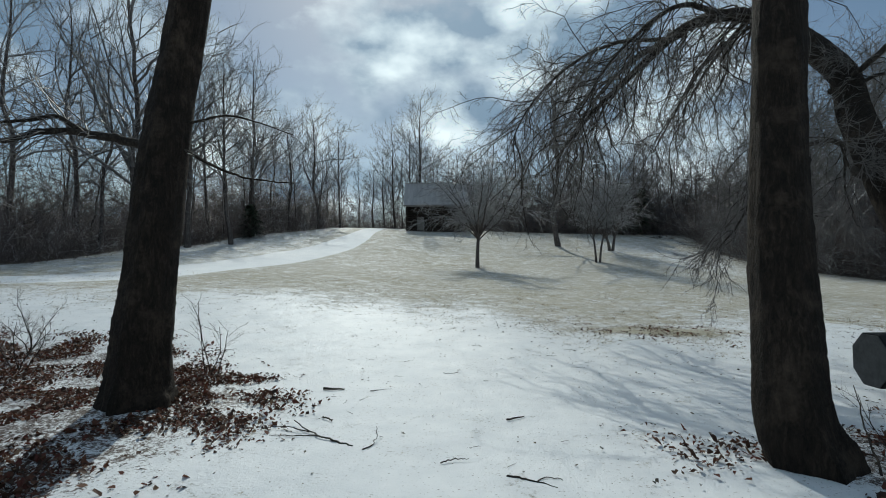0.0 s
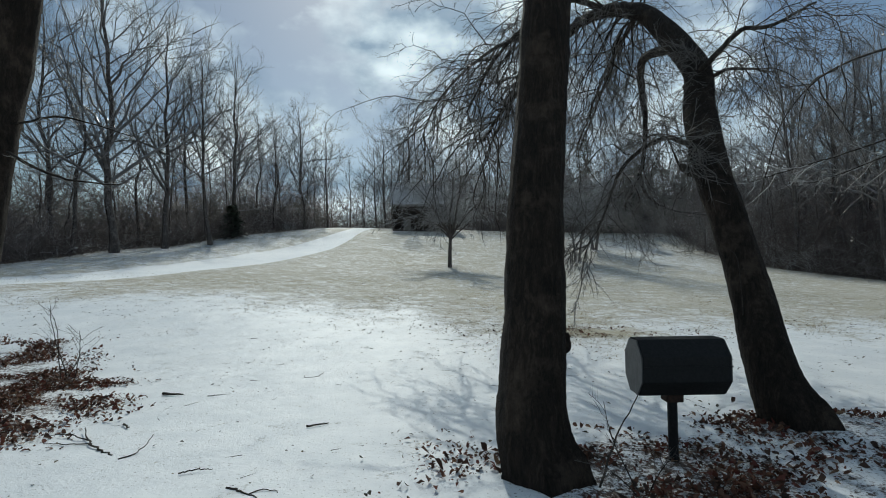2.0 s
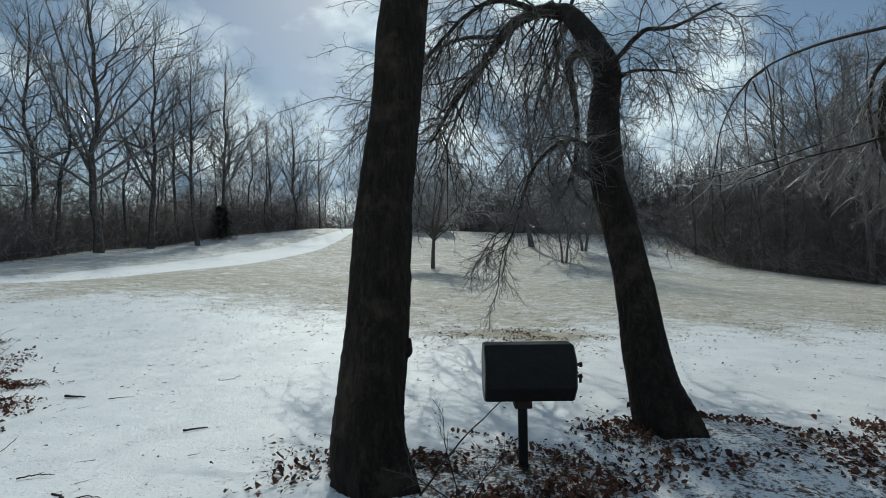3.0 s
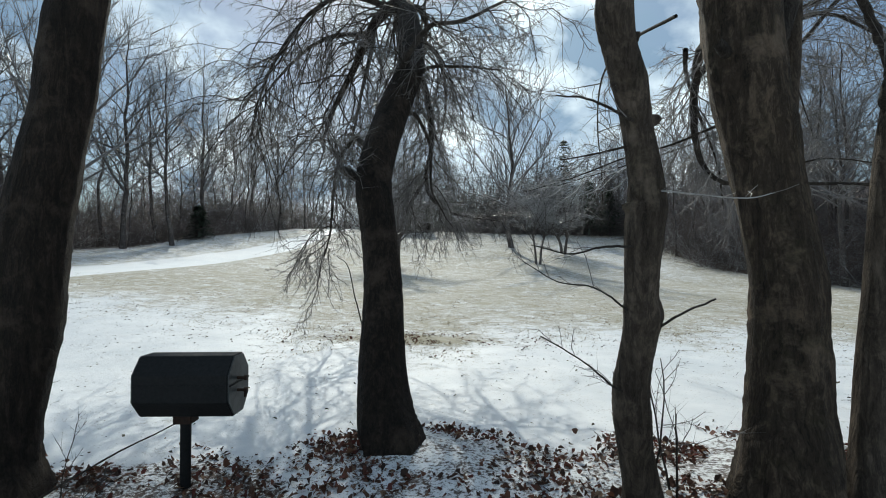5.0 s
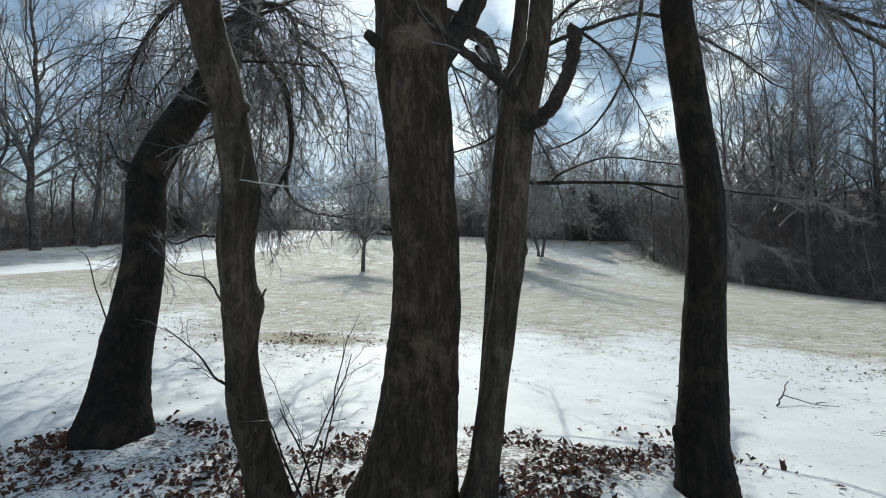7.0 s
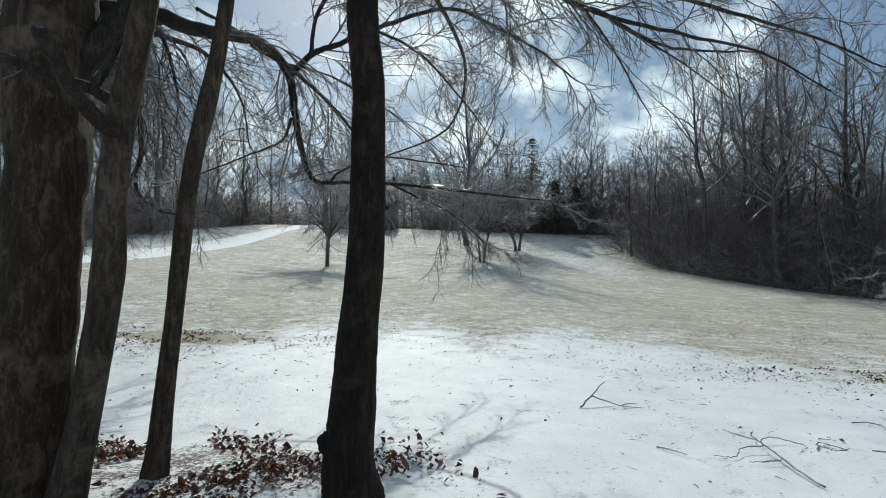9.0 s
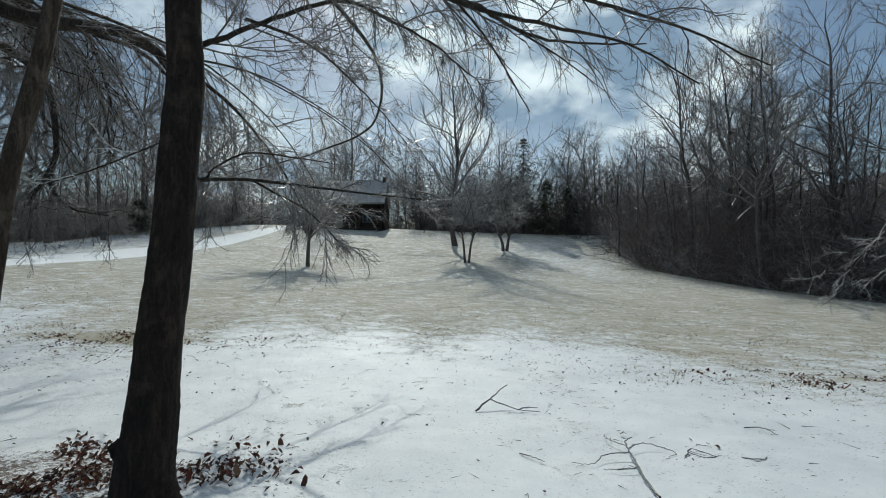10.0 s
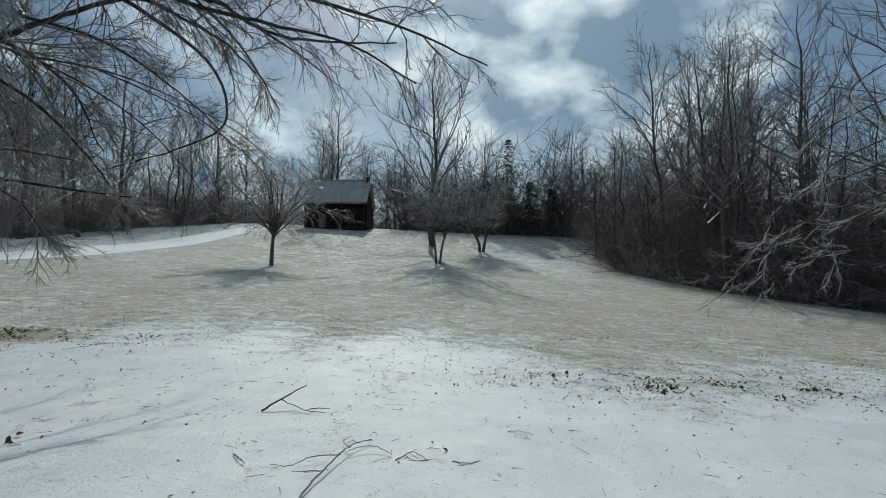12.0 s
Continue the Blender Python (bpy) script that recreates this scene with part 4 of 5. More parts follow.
def last_trunk():
    ob, base = near_tree("curved_tree", "dark ridged tree curving gently, with a burl near its foot",
                         [(10.329, 3.765, -0.12), (10.315, 3.785, 0.10), (10.287, 3.820, 0.40), (10.314, 3.841, 0.80), (10.346, 3.869, 1.30), (10.386, 3.895, 1.80), (10.403, 3.931, 2.30), (10.390, 4.009, 2.80), (10.371, 4.101, 3.30), (10.318, 4.151, 3.90), (10.314, 4.185, 4.20), (10.364, 4.335, 5.40), (10.364, 4.435, 7.50)],
                         [0.230, 0.205, 0.190, 0.171, 0.154, 0.146, 0.139, 0.135, 0.134, 0.131, 0.128, 0.112, 0.080], 81, M_BARK, 28, 0.06)
    bm = bmesh.new()
    r = bmesh.ops.create_icosphere(bm, subdivisions=3, radius=0.065)
    for v in r["verts"]:
        v.co *= 1 + 0.45 * noise.noise(v.co * 22) + 0.25 * noise.noise(v.co * 60)
        v.co.z *= 1.3
        v.co += Vector((10.13, 3.79, 0.5)) - Vector(base)
    part("burl", bm, M_BARK, ob, "rough knobbly burl", True)
    a = limb(ob, base, [(10.38, 4.29, 4.89), (10.85, 4.64, 5.34), (11.43, 4.94, 5.25), (11.96, 5.24, 4.91), (12.44, 5.34, 4.66), (12.77, 5.44, 4.60), (13.25, 5.44, 4.31), (13.83, 5.54, 4.24), (14.62, 5.64, 4.27)], 0.05, 0.008, 7)
    b = limb(ob, base, [(12.10, 5.24, 4.83), (12.58, 5.04, 4.91), (13.16, 4.94, 4.76), (13.93, 4.94, 4.61), (14.89, 5.04, 4.54)], 0.025, 0.006, 6)
    c = limb(ob, base, [(12.49, 5.34, 4.65), (12.87, 5.54, 4.29), (13.16, 5.64, 3.85), (13.35, 5.65, 3.52)], 0.016, 0.005, 5)
    d = limb(ob, base, [(13.16, 5.44, 4.35), (13.64, 5.44, 4.04), (14.13, 5.44, 3.66)], 0.014, 0.004, 5)
    f = limb(ob, base, [(10.34, 4.29, 4.85), (11.05, 4.74, 5.05), (11.91, 5.04, 4.72), (12.68, 5.04, 4.38), (13.45, 5.04, 4.18), (14.20, 5.04, 4.00), (14.90, 5.04, 3.60)], 0.04, 0.007, 7)
    g = limb(ob, base, [(10.36, 4.34, 5.18), (11.33, 4.84, 5.34), (12.30, 5.04, 4.91), (13.16, 5.04, 4.64), (13.96, 5.04, 4.40), (14.80, 5.04, 4.13), (15.59, 5.04, 3.77)], 0.04, 0.007, 7)
    icy = limb(ob, base, [(10.32, 4.25, 4.9), (10.8, 6.0, 5.25), (11.3, 8.0, 5.05), (11.0, 9.2, 4.4), (9.9, 9.5, 3.98), (8.8, 9.5, 3.66), (7.9, 9.5, 3.4)], 0.035, 0.006, 7)
    twigs(ob, 86, [(icy[0][24:], icy[1][24:], 0.012)], 1, 9, 0.9, 0.5, 0.05, 0.1, 0.0035, M_ICE)
    twigs(ob, 85, [(*f, 0.016), (*g, 0.016)], 2, 13, 0.85, 0.6, -0.5, 0.25, 0.0026)
    twigs(ob, 82, [(*a, 0.02), (*b, 0.014)], 2, 15, 0.95, 0.75, -0.2, 0.25, 0.0026)
    twigs(ob, 83, [(*c, 0.01), (*d, 0.01)], 1, 8, 0.45, 0.6, -0.6, 0.2, 0.0024)
    high_crown(ob, base, (10.36, 4.44, 7.3), 84, 5, 3.0, 0.05)


oak_by_drive()
straight_trunk()
weeping_tree()
crooked_sapling()
broad_trunk()
forked_tree()
slim_tree()
last_trunk()


# ---- the grill on its post ----
def octagon(w, h, cut):
    a, b = w / 2, h / 2
    return [(-a, -b + cut), (-a + cut * 0.8, -b), (a - cut * 0.8, -b), (a, -b + cut), (a, b - cut), (a - cut * 0.8, b), (-a + cut * 0.8, b), (-a, b - cut)]


def prism(bm, x0, x1, ring, bevel=0.0):
    a = [bm.verts.new((x0, y, z)) for y, z in ring]
    b = [bm.verts.new((x1, y, z)) for y, z in ring]
    n = len(ring)
    for i in range(n):
        bm.faces.new((a[i], a[(i + 1) % n], b[(i + 1) % n], b[i]))
    bm.faces.new(a[::-1])
    bm.faces.new(b)
    bmesh.ops.recalc_face_normals(bm, faces=bm.faces)
    if bevel:
        bmesh.ops.bevel(bm, geom=list(bm.edges), offset=bevel, segments=1, affect="EDGES")
    return bm


def rod(bm, a, b, r, sides=10):
    m = Vector(b) - Vector(a)
    q = bmesh.ops.create_cone(bm, cap_ends=True, segments=sides, radius1=r, radius2=r, depth=m.length)
    t = Matrix.Translation((Vector(a) + Vector(b)) / 2) @ m.to_track_quat("Z", "Y").to_matrix().to_4x4()
    bmesh.ops.transform(bm, matrix=t, verts=q["verts"])
    return bm


def grill():
    x, y = 3.60, 3.943
    g = ground_z(x, y)
    ob = thing("barrel_grill", (x, y, g), "black iron barrel grill with a closed lid on a post", "grill")
    mid = 0.89 - g
    ring = octagon(0.39, 0.49, 0.135)
    part("firebox", prism(bmesh.new(), -0.38, 0.38, [(a, b + mid) for a, b in ring], 0.006), M_IRON, ob)
    for s in (-1, 1):
        cap = prism(bmesh.new(), s * 0.38, s * 0.39, [(a * 0.96, b * 0.96 + mid) for a, b in ring], 0.002)
        part("end_plate", cap, M_END, ob, "dull grey end plate")
    for s in (-1, 1):
        part("lid_rim", box(bmesh.new(), (-0.375, s * 0.1975 - 0.0035, mid + 0.012), (0.375, s * 0.1975 + 0.0035, mid + 0.03), 0.002), M_IRON, ob)
    bm = bmesh.new()
    box(bm, (0.389, -0.19, mid + 0.012), (0.397, 0.19, mid + 0.026), 0.002)
    part("hinge_bar", bm, M_IRON, ob)
    for z in (0.055, -0.045):
        bm = rod(bmesh.new(), (0.37, -0.03, mid + z), (0.465, -0.03, mid + z), 0.013)
        rod(bm, (0.448, -0.03, mid + z), (0.47, -0.03, mid + z), 0.022)
        part("hinge_bolt", bm, M_RUST, ob)
    bm = rod(bmesh.new(), (0.455, -0.03, mid - 0.04), (0.455, -0.03, mid - 0.10), 0.012)
    part("latch", bm, M_RUST, ob)
    bm = box(bmesh.new(), (-0.125, -0.065, mid - 0.315), (0.025, 0.065, mid - 0.24), 0.006)
    part("bracket", bm, M_RUST, ob, "rusty iron bracket")
    bm = rod(bmesh.new(), (-0.05, 0, -0.12), (-0.05, 0, mid - 0.30), 0.042, 18)
    part("post", bm, M_IRON, ob)


grill()


# ---- bare shrubs and saplings by the near trees ----
def shrub(seed, x, y, stems, height_, spread, r, levels=1, name="bare_shrub", label="small bare shrub with thin ice-glazed stems"):
    rng = np.random.default_rng(seed)
    z = ground_z(x, y)
    ob = thing(name, (x, y, z), label, "shrub")
    twig_geo = Geo()
    for i in range(stems):
        stem_geo = Geo()
        a = 6.28 * i / stems + rng.uniform(-0.5, 0.5)
        p = np.array([rng.normal() * 0.04, rng.normal() * 0.04, -0.05])
        d = unit(np.array([math.cos(a) * spread, math.sin(a) * spread, 1.0]))
        q, w = branch(stem_geo, rng, p, d, height_ * rng.uniform(0.6, 1.1), r, r * 0.4, 6, 5, 0.3, 0.1)
        sprays(twig_geo, rng, q, w, r * 0.6, levels, 6, height_ * 0.38, 0.7, 0.1, 0.3, 0.25, 0.0022)
        stem_geo.part("stem", M_LIMB, ob)
    twig_geo.part("twig_spray", M_TWIG, ob, "thin twigs glazed with ice", kind="stuff")


shrub(101, 7.3, 3.6, 4, 1.25, 0.45, 0.010)
shrub(102, -4.45, 7.3, 4, 1.15, 0.3, 0.009, 1)
shrub(103, -8.6, 8.8, 4, 1.2, 0.4, 0.012, 2)
shrub(104, 3.0, 3.3, 3, 0.7, 0.9, 0.006)
shrub(105, -7.8, 7.6, 4, 1.0, 0.5, 0.010, 2)


# ---- sticks lying on the snow ----
def stick(points, r0, label, forks=()):
    x, y = points[0][0], points[0][1]
    base = np.array([x, y, ground_z(x, y)])
    ob = thing("fallen_stick", tuple(base), label, "stick", "sticks on the snow")
    rng = np.random.default_rng(int(abs(x * 100 + y * 7)))

    def lay(line, r):
        p = smooth_line([(a, b, (ground_z(a, b) + c)) for a, b, c in line], 6) - base
        p[:, :2] += rng.normal(size=(len(p), 2)) * 0.008
        geo = Geo()
        tube(geo, p, np.linspace(r, r * 0.45, len(p)), 6)
        return geo
    lay(points, r0).part("stem", M_LIMB if x < 10 else M_TWIG, ob)
    for f in forks:
        lay(f, r0 * 0.6).part("side_twig", M_LIMB if x < 10 else M_TWIG, ob)


LYING = "bare broken stick lying on the snow"
stick([(-1.63, 4.25, 0.01), (-1.91, 4.40, 0.03), (-2.17, 4.65, 0.03), (-2.42, 4.95, 0.05)], 0.012, LYING, [[(-2.06, 4.55, 0.02), (-2.32, 4.55, 0.02), (-2.58, 4.59, 0.01)], [(-2.17, 4.66, 0.02), (-2.48, 4.77, 0.04), (-2.73, 4.79, 0.01)]])
stick([(-1.52, 4.17, 0.01), (-1.44, 4.31, 0.02), (-1.44, 4.58, 0.10)], 0.007, LYING)
stick([(-2.46, 6.48, 0.012), (-2.29, 6.45, 0.015), (-2.14, 6.44, 0.012)], 0.02, LYING)
stick([(-2.16, 5.20, 0.01), (-2.08, 5.11, 0.02), (-2.01, 5.05, 0.01)], 0.012, LYING)
stick([(-0.03, 5.03, 0.012), (0.09, 5.09, 0.014), (0.20, 5.16, 0.01)], 0.013, LYING)
stick([(-0.78, 3.83, 0.008), (-0.65, 3.90, 0.012), (-0.52, 3.90, 0.008)], 0.007, LYING)
stick([(-1.50, 7.18, 0.01), (-1.34, 7.14, 0.012), (-1.21, 7.11, 0.01)], 0.009, LYING)
stick([(-1.77, 6.36, 0.008), (-1.63, 6.41, 0.01), (-1.47, 6.45, 0.01)], 0.006, LYING)
stick([(-0.24, 3.53, 0.01), (-0.06, 3.44, 0.015), (0.12, 3.30, 0.01)], 0.01, LYING, [[(-0.01, 3.41, 0.01), (0.07, 3.46, 0.02), (0.20, 3.44, 0.01)]])
stick([(-0.76, 7.56, 0.01), (-0.69, 7.31, 0.02), (-0.51, 7.37, 0.02), (-0.46, 7.58, 0.03)], 0.006, LYING)
stick([(12.80, 6.70, 0.01), (13.0, 6.88, 0.13), (13.26, 7.13, 0.26)], 0.015, "forked broken branch propped upright in the snow", [[(13.0, 6.88, 0.12), (13.2, 6.82, 0.06), (13.4, 6.75, 0.02), (13.65, 6.7, 0.01)], [(13.38, 6.76, 0.02), (13.5, 6.85, 0.03), (13.65, 6.9, 0.01)]])
stick([(14.11, 4.19, 0.02), (14.14, 4.67, 0.04), (14.21, 5.11, 0.06), (14.29, 5.44, 0.05), (14.43, 5.65, 0.03)], 0.010, "large brittle broken branch lying on the snow",
      [[(14.21, 5.10, 0.05), (13.95, 5.04, 0.04), (13.79, 4.89, 0.01), (13.61, 4.93, 0.01)], [(14.24, 5.26, 0.04), (14.49, 5.38, 0.05), (14.69, 5.21, 0.02), (14.54, 5.05, 0.01)], [(14.26, 5.32, 0.04), (14.14, 5.54, 0.04), (14.18, 5.76, 0.02)], [(14.16, 4.77, 0.03), (14.01, 4.72, 0.03), (13.86, 4.77, 0.01)]])
stick([(14.75, 5.10, 0.01), (14.89, 5.27, 0.03), (15.08, 5.11, 0.01)], 0.008, LYING, [[(14.84, 5.21, 0.02), (14.94, 5.11, 0.01), (15.14, 5.16, 0.01)]])
stick([(15.29, 5.11, 0.01), (15.44, 5.05, 0.02), (15.58, 5.16, 0.01)], 0.007, LYING)
stick([(15.94, 6.13, 0.01), (16.10, 6.07, 0.03), (16.14, 5.85, 0.01)], 0.007, LYING)
stick([(13.16, 5.15, 0.01), (13.26, 5.04, 0.02), (13.36, 4.93, 0.01)], 0.008, LYING)
stick([(2.67, 3.27, 0.02), (2.98, 3.76, 0.25), (3.45, 4.41, 0.5)], 0.010, "thin bare stick leaning out of the leaves")


# ---- the cabin on the rise ----
def cabin():
    x0, x1, y0, y1 = -5.05, 3.1, 64.8, 71.3
    g = ground_z(-1, 64.8) + 0.15
    ob = thing("log_cabin", (-1.1, 64.8, g), "dark weathered log cabin with a grey metal roof and deep porch", "cabin")
    a, b, d = x0 + 1.1, x1 + 1.1, y1 - y0
    wall, ridge = 3.5, 6.95
    yw = 2.0
    # walls, the long ones with their openings left between pieces
    bm = bmesh.new()
    for lo, hi in (((a, yw, -0.6), (-2.6, yw + 0.25, wall)), ((-1.6, yw, -0.6), (1.2, yw + 0.25, wall)), ((-2.6, yw, 2.1), (-1.6, yw + 0.25, wall)), ((2.4, yw, -0.6), (b, yw + 0.25, wall)), ((1.2, yw, -0.6), (2.4, yw + 0.25, 1.0)), ((1.2, yw, 2.1), (2.4, yw + 0.25, wall)), ((-2.6, yw, -0.6), (-1.6, yw + 0.25, 0.08))):
        box(bm, lo, hi)
    part("front_wall", bm, M_LOG, ob)
    part("back_wall", box(bmesh.new(), (a, d - 0.25, -0.6), (b, d, wall)), M_LOG, ob)
    for s, n in ((a, "end_wall"), (b - 0.25, "end_wall")):
        bm = bmesh.new()
        ring = [(yw + 0.26, -0.6), (d - 0.26, -0.6), (d - 0.26, wall), (d / 2, ridge - 0.2), (0.35, wall - 0.12), (yw + 0.26, wall - 0.12)]
        prism(bm, s, s + 0.25, ring)
        part(n, bm, M_LOG, ob)
    for z in np.arange(-0.3, wall - 0.1, 0.32):
        for u0, u1 in ((a - 0.1, -2.65), (-1.55, 1.15), (2.45, b + 0.1)):
            log = Geo()
            tube(log, [(u0, yw - 0.02, z), (u1, yw - 0.02, z)], [0.16, 0.16], 8)
            log.part("log", M_LOG, ob)
        for s in (a - 0.02, b + 0.02):
            log = Geo()
            tube(log, [(s, 0.6, z), (s, d + 0.1, z)], [0.15, 0.15], 8)
            log.part("log", M_LOG, ob)
    part("door", box(bmesh.new(), (-2.58, yw + 0.08, 0.08), (-1.62, yw + 0.14, 2.08), 0.01), M_PLANK, ob, "grey plank door")
    win = part("window_frame", box(bmesh.new(), (1.2, yw + 0.06, 1.0), (2.4, yw + 0.10, 2.1), 0.01), M_PLANK, ob)
    for i in range(2):
        part("pane", box(bmesh.new(), (1.28 + 0.55 * i, yw + 0.035, 1.08), (1.78 + 0.55 * i, yw + 0.056, 2.02)), M_PANE, win)
    # roof
    for name, ye, ze, yr in (("roof_front", -0.35, wall - 0.12, 1), ("roof_back", d + 0.4, wall - 0.12, -1)):
        bm = bmesh.new()
        p = [(ye, ze), (d / 2, ridge), (d / 2, ridge + 0.12), (ye, ze + 0.12)]
        prism(bm, a - 0.35, b + 0.35, p)
        slab = part(name, bm, M_ROOF, ob, "ribbed grey metal roof with a dusting of snow")
        n = 24
        for i in range(n):
            u = a - 0.3 + (b - a + 0.6) * i / (n - 1)
            rib = bmesh.new()
            bmesh.ops.create_cube(rib, size=1)
            for v in rib.verts:
                t = v.co.y + 0.5
                v.co = Vector((u + v.co.x * 0.05, ye + (d / 2 - ye) * t, ze + (ridge - ze) * t + 0.13 + v.co.z * 0.05))
            part("rib", rib, M_ROOF, slab)
    part("ridge_cap", box(bmesh.new(), (a - 0.36, d / 2 - 0.14, ridge + 0.1), (b + 0.36, d / 2 + 0.14, ridge + 0.19), 0.02), M_ROOF, ob)
    part("fascia", box(bmesh.new(), (a - 0.36, -0.42, wall - 0.2), (b + 0.36, -0.36, wall + 0.02)), M_PLANK, ob)
    for u in (a + 0.1, a + 3.1, b - 3.1, b - 0.1):
        part("porch_post", box(bmesh.new(), (u - 0.09, -0.1, -0.5), (u + 0.09, 0.08, wall - 0.1), 0.01), M_LOG, ob)
    part("porch_floor", box(bmesh.new(), (a, -0.3, -0.1), (b, yw - 0.02, 0.06)), M_LOG, ob)
    for i in range(3):
        part("porch_step", box(bmesh.new(), (-2.8, -0.6 - 0.3 * i, -0.2 - 0.17 * i), (-1.4, -0.31 - 0.3 * i, -0.04 - 0.17 * i), 0.01), M_PLANK, ob, "pale grey plank step")
    bm = box(bmesh.new(), (b - 0.35, d / 2 - 0.3, ridge - 0.4), (b + 0.1, d / 2 + 0.3, ridge + 0.5), 0.03)
    box(bm, (b - 0.4, d / 2 - 0.35, ridge + 0.45), (b + 0.15, d / 2 + 0.35, ridge + 0.55), 0.02)
    part("chimney", bm, M_LOG, ob, "dark chimney stack")


cabin()


# ---- small trees on the lawn ----
def lawn_tree(seed, x, y, h, crown, stems, r, label, droop, count, fork=0.22):
    rng = np.random.default_rng(seed)
    z = ground_z(x, y)
    ob = thing("lawn_tree", (x, y, z), label, "tree", "small trees on the lawn")
    fine, lines = Geo(), []
    for s in range(stems):
        a = 3.14 * s + 0.3
        off = np.array([math.cos(a), 0.3 * math.sin(a), 0]) * (0.3 if stems > 1 else 0)
        p0 = off * 0.6 + np.array([0, 0, -0.15])
        pts = [p0, p0 + off * 0.4 + np.array([0.03, 0, h * fork * 0.6]), p0 + off * 1.2 + np.array([rng.normal() * 0.06, 0, h * fork * 1.2])]
        stem = Geo()
        tube(stem, smooth_line(pts, 5), np.linspace(r * 1.25, r * 0.8, 11), 10)
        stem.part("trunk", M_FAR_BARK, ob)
        for i in range(count):
            b = 2.4 * i + rng.uniform(-0.4, 0.4)
            out = rng.uniform(0.1, 0.85)
            d = unit(np.array([math.cos(b) * out, math.sin(b) * out, 1.0]))
            L = math.hypot(crown * out, h * (1 - fork) * (1.05 - 0.35 * out)) * rng.uniform(0.85, 1.1)
            bough = Geo()
            q, w = branch(bough, rng, pts[2] - np.array([0, 0, rng.uniform(0, 0.25) * h * fork]), d, L, r * 0.45, 0.012, 8, 5, 0.35, -0.55 * droop * out)
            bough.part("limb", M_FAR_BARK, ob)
            for m in range(26):
                s1 = rng.uniform(1.2, 8)
                j = min(int(s1), 7)
                q2, w2 = branch(fine, rng, q[j] + (q[j + 1] - q[j]) * (s1 - j), unit(aside(w[j], rng.uniform(0.4, 1.0), rng)), crown * rng.uniform(0.25, 0.6), 0.016, 0.007, 4, 3, 0.4, -0.9 * droop)
                lines.append((q2, w2, 0.8))
    fine_twigs(fine, rng, lines, 11, 0.7, 0.7, 0.011, -0.35 * droop)
    fine.part("twig_spray", M_FROST, ob, "fine frosted twigs", kind="stuff")


lawn_tree(201, 2.1, 34.85, 8.2, 3.5, 1, 0.13, "small round-crowned tree with drooping frosted twigs on the lawn", 0.95, 22, 0.27)
lawn_tree(202, 13.85, 43.3, 8.0, 3.0, 2, 0.09, "twin-stemmed small tree with frosted twigs on the lawn", 0.6, 8, 0.3)
lawn_tree(203, 18.2, 52.0, 8.5, 3.2, 2, 0.15, "low-forking lawn tree with dense frosted twigs", 0.5, 10, 0.18)


# ---- woodland ----
def make_kind(name, label, seed, *args, **kw):
    trunk, crown = woodland_tree(seed, *args, **kw)
    ob = thing(name, (0, 0, -200), label, "tree", "bare woodland trees")
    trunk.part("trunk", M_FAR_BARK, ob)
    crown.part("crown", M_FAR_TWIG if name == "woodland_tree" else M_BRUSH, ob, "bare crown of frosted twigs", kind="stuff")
    return ob


TALL = "tall bare woodland tree with a frosted crown"
LOW = "bushy bare understorey tree with ice-coated twigs"
KINDS = [make_kind("woodland_tree", TALL, 300 + i, h, r, first, spread, (nb, 12, 9), thin * 1.1, lean=lean)
         for i, (h, r, first, spread, nb, thin, lean) in enumerate([(24, 0.30, 0.24, 0.44, 30, 0.0075, 0.01), (22, 0.24, 0.32, 0.40, 27, 0.0075, -0.02), (25, 0.34, 0.20, 0.48, 34, 0.0075, 0.02)])]
KINDS += [make_kind("woodland_tree", "slender bare woodland tree among others", 310 + i, h, r, first, spread, (19, 8, 6), thin * 1.1, lean=lean)
          for i, (h, r, first, spread, thin, lean) in enumerate([(20, 0.20, 0.22, 0.40, 0.0095, 0.03), (22, 0.21, 0.34, 0.36, 0.0095, -0.02), (17, 0.15, 0.2, 0.38, 0.009, 0.05)])]
KINDS += [make_kind("understorey_tree", LOW, 320 + i, h, r, 0.08, spread, (16, 7, 6), 0.012, lean=lean, steep=0.5)
          for i, (h, r, spread, lean) in enumerate([(9.5, 0.09, 0.42, 0.03), (7.5, 0.07, 0.5, -0.04)])]
SPENT = set()


def plant(kind, x, y, scale=1.0, turn=0.0, lean=0.0):
    """One woodland tree; the first of each kind is the original itself."""
    m = pose(x, y, ground_z(x, y), lean, 0, turn) @ Matrix.Diagonal((scale, scale, scale, 1))
    if kind not in SPENT:
        SPENT.add(kind)
        KINDS[kind].matrix_world = m
        return KINDS[kind]
    return copy_thing(KINDS[kind], m)


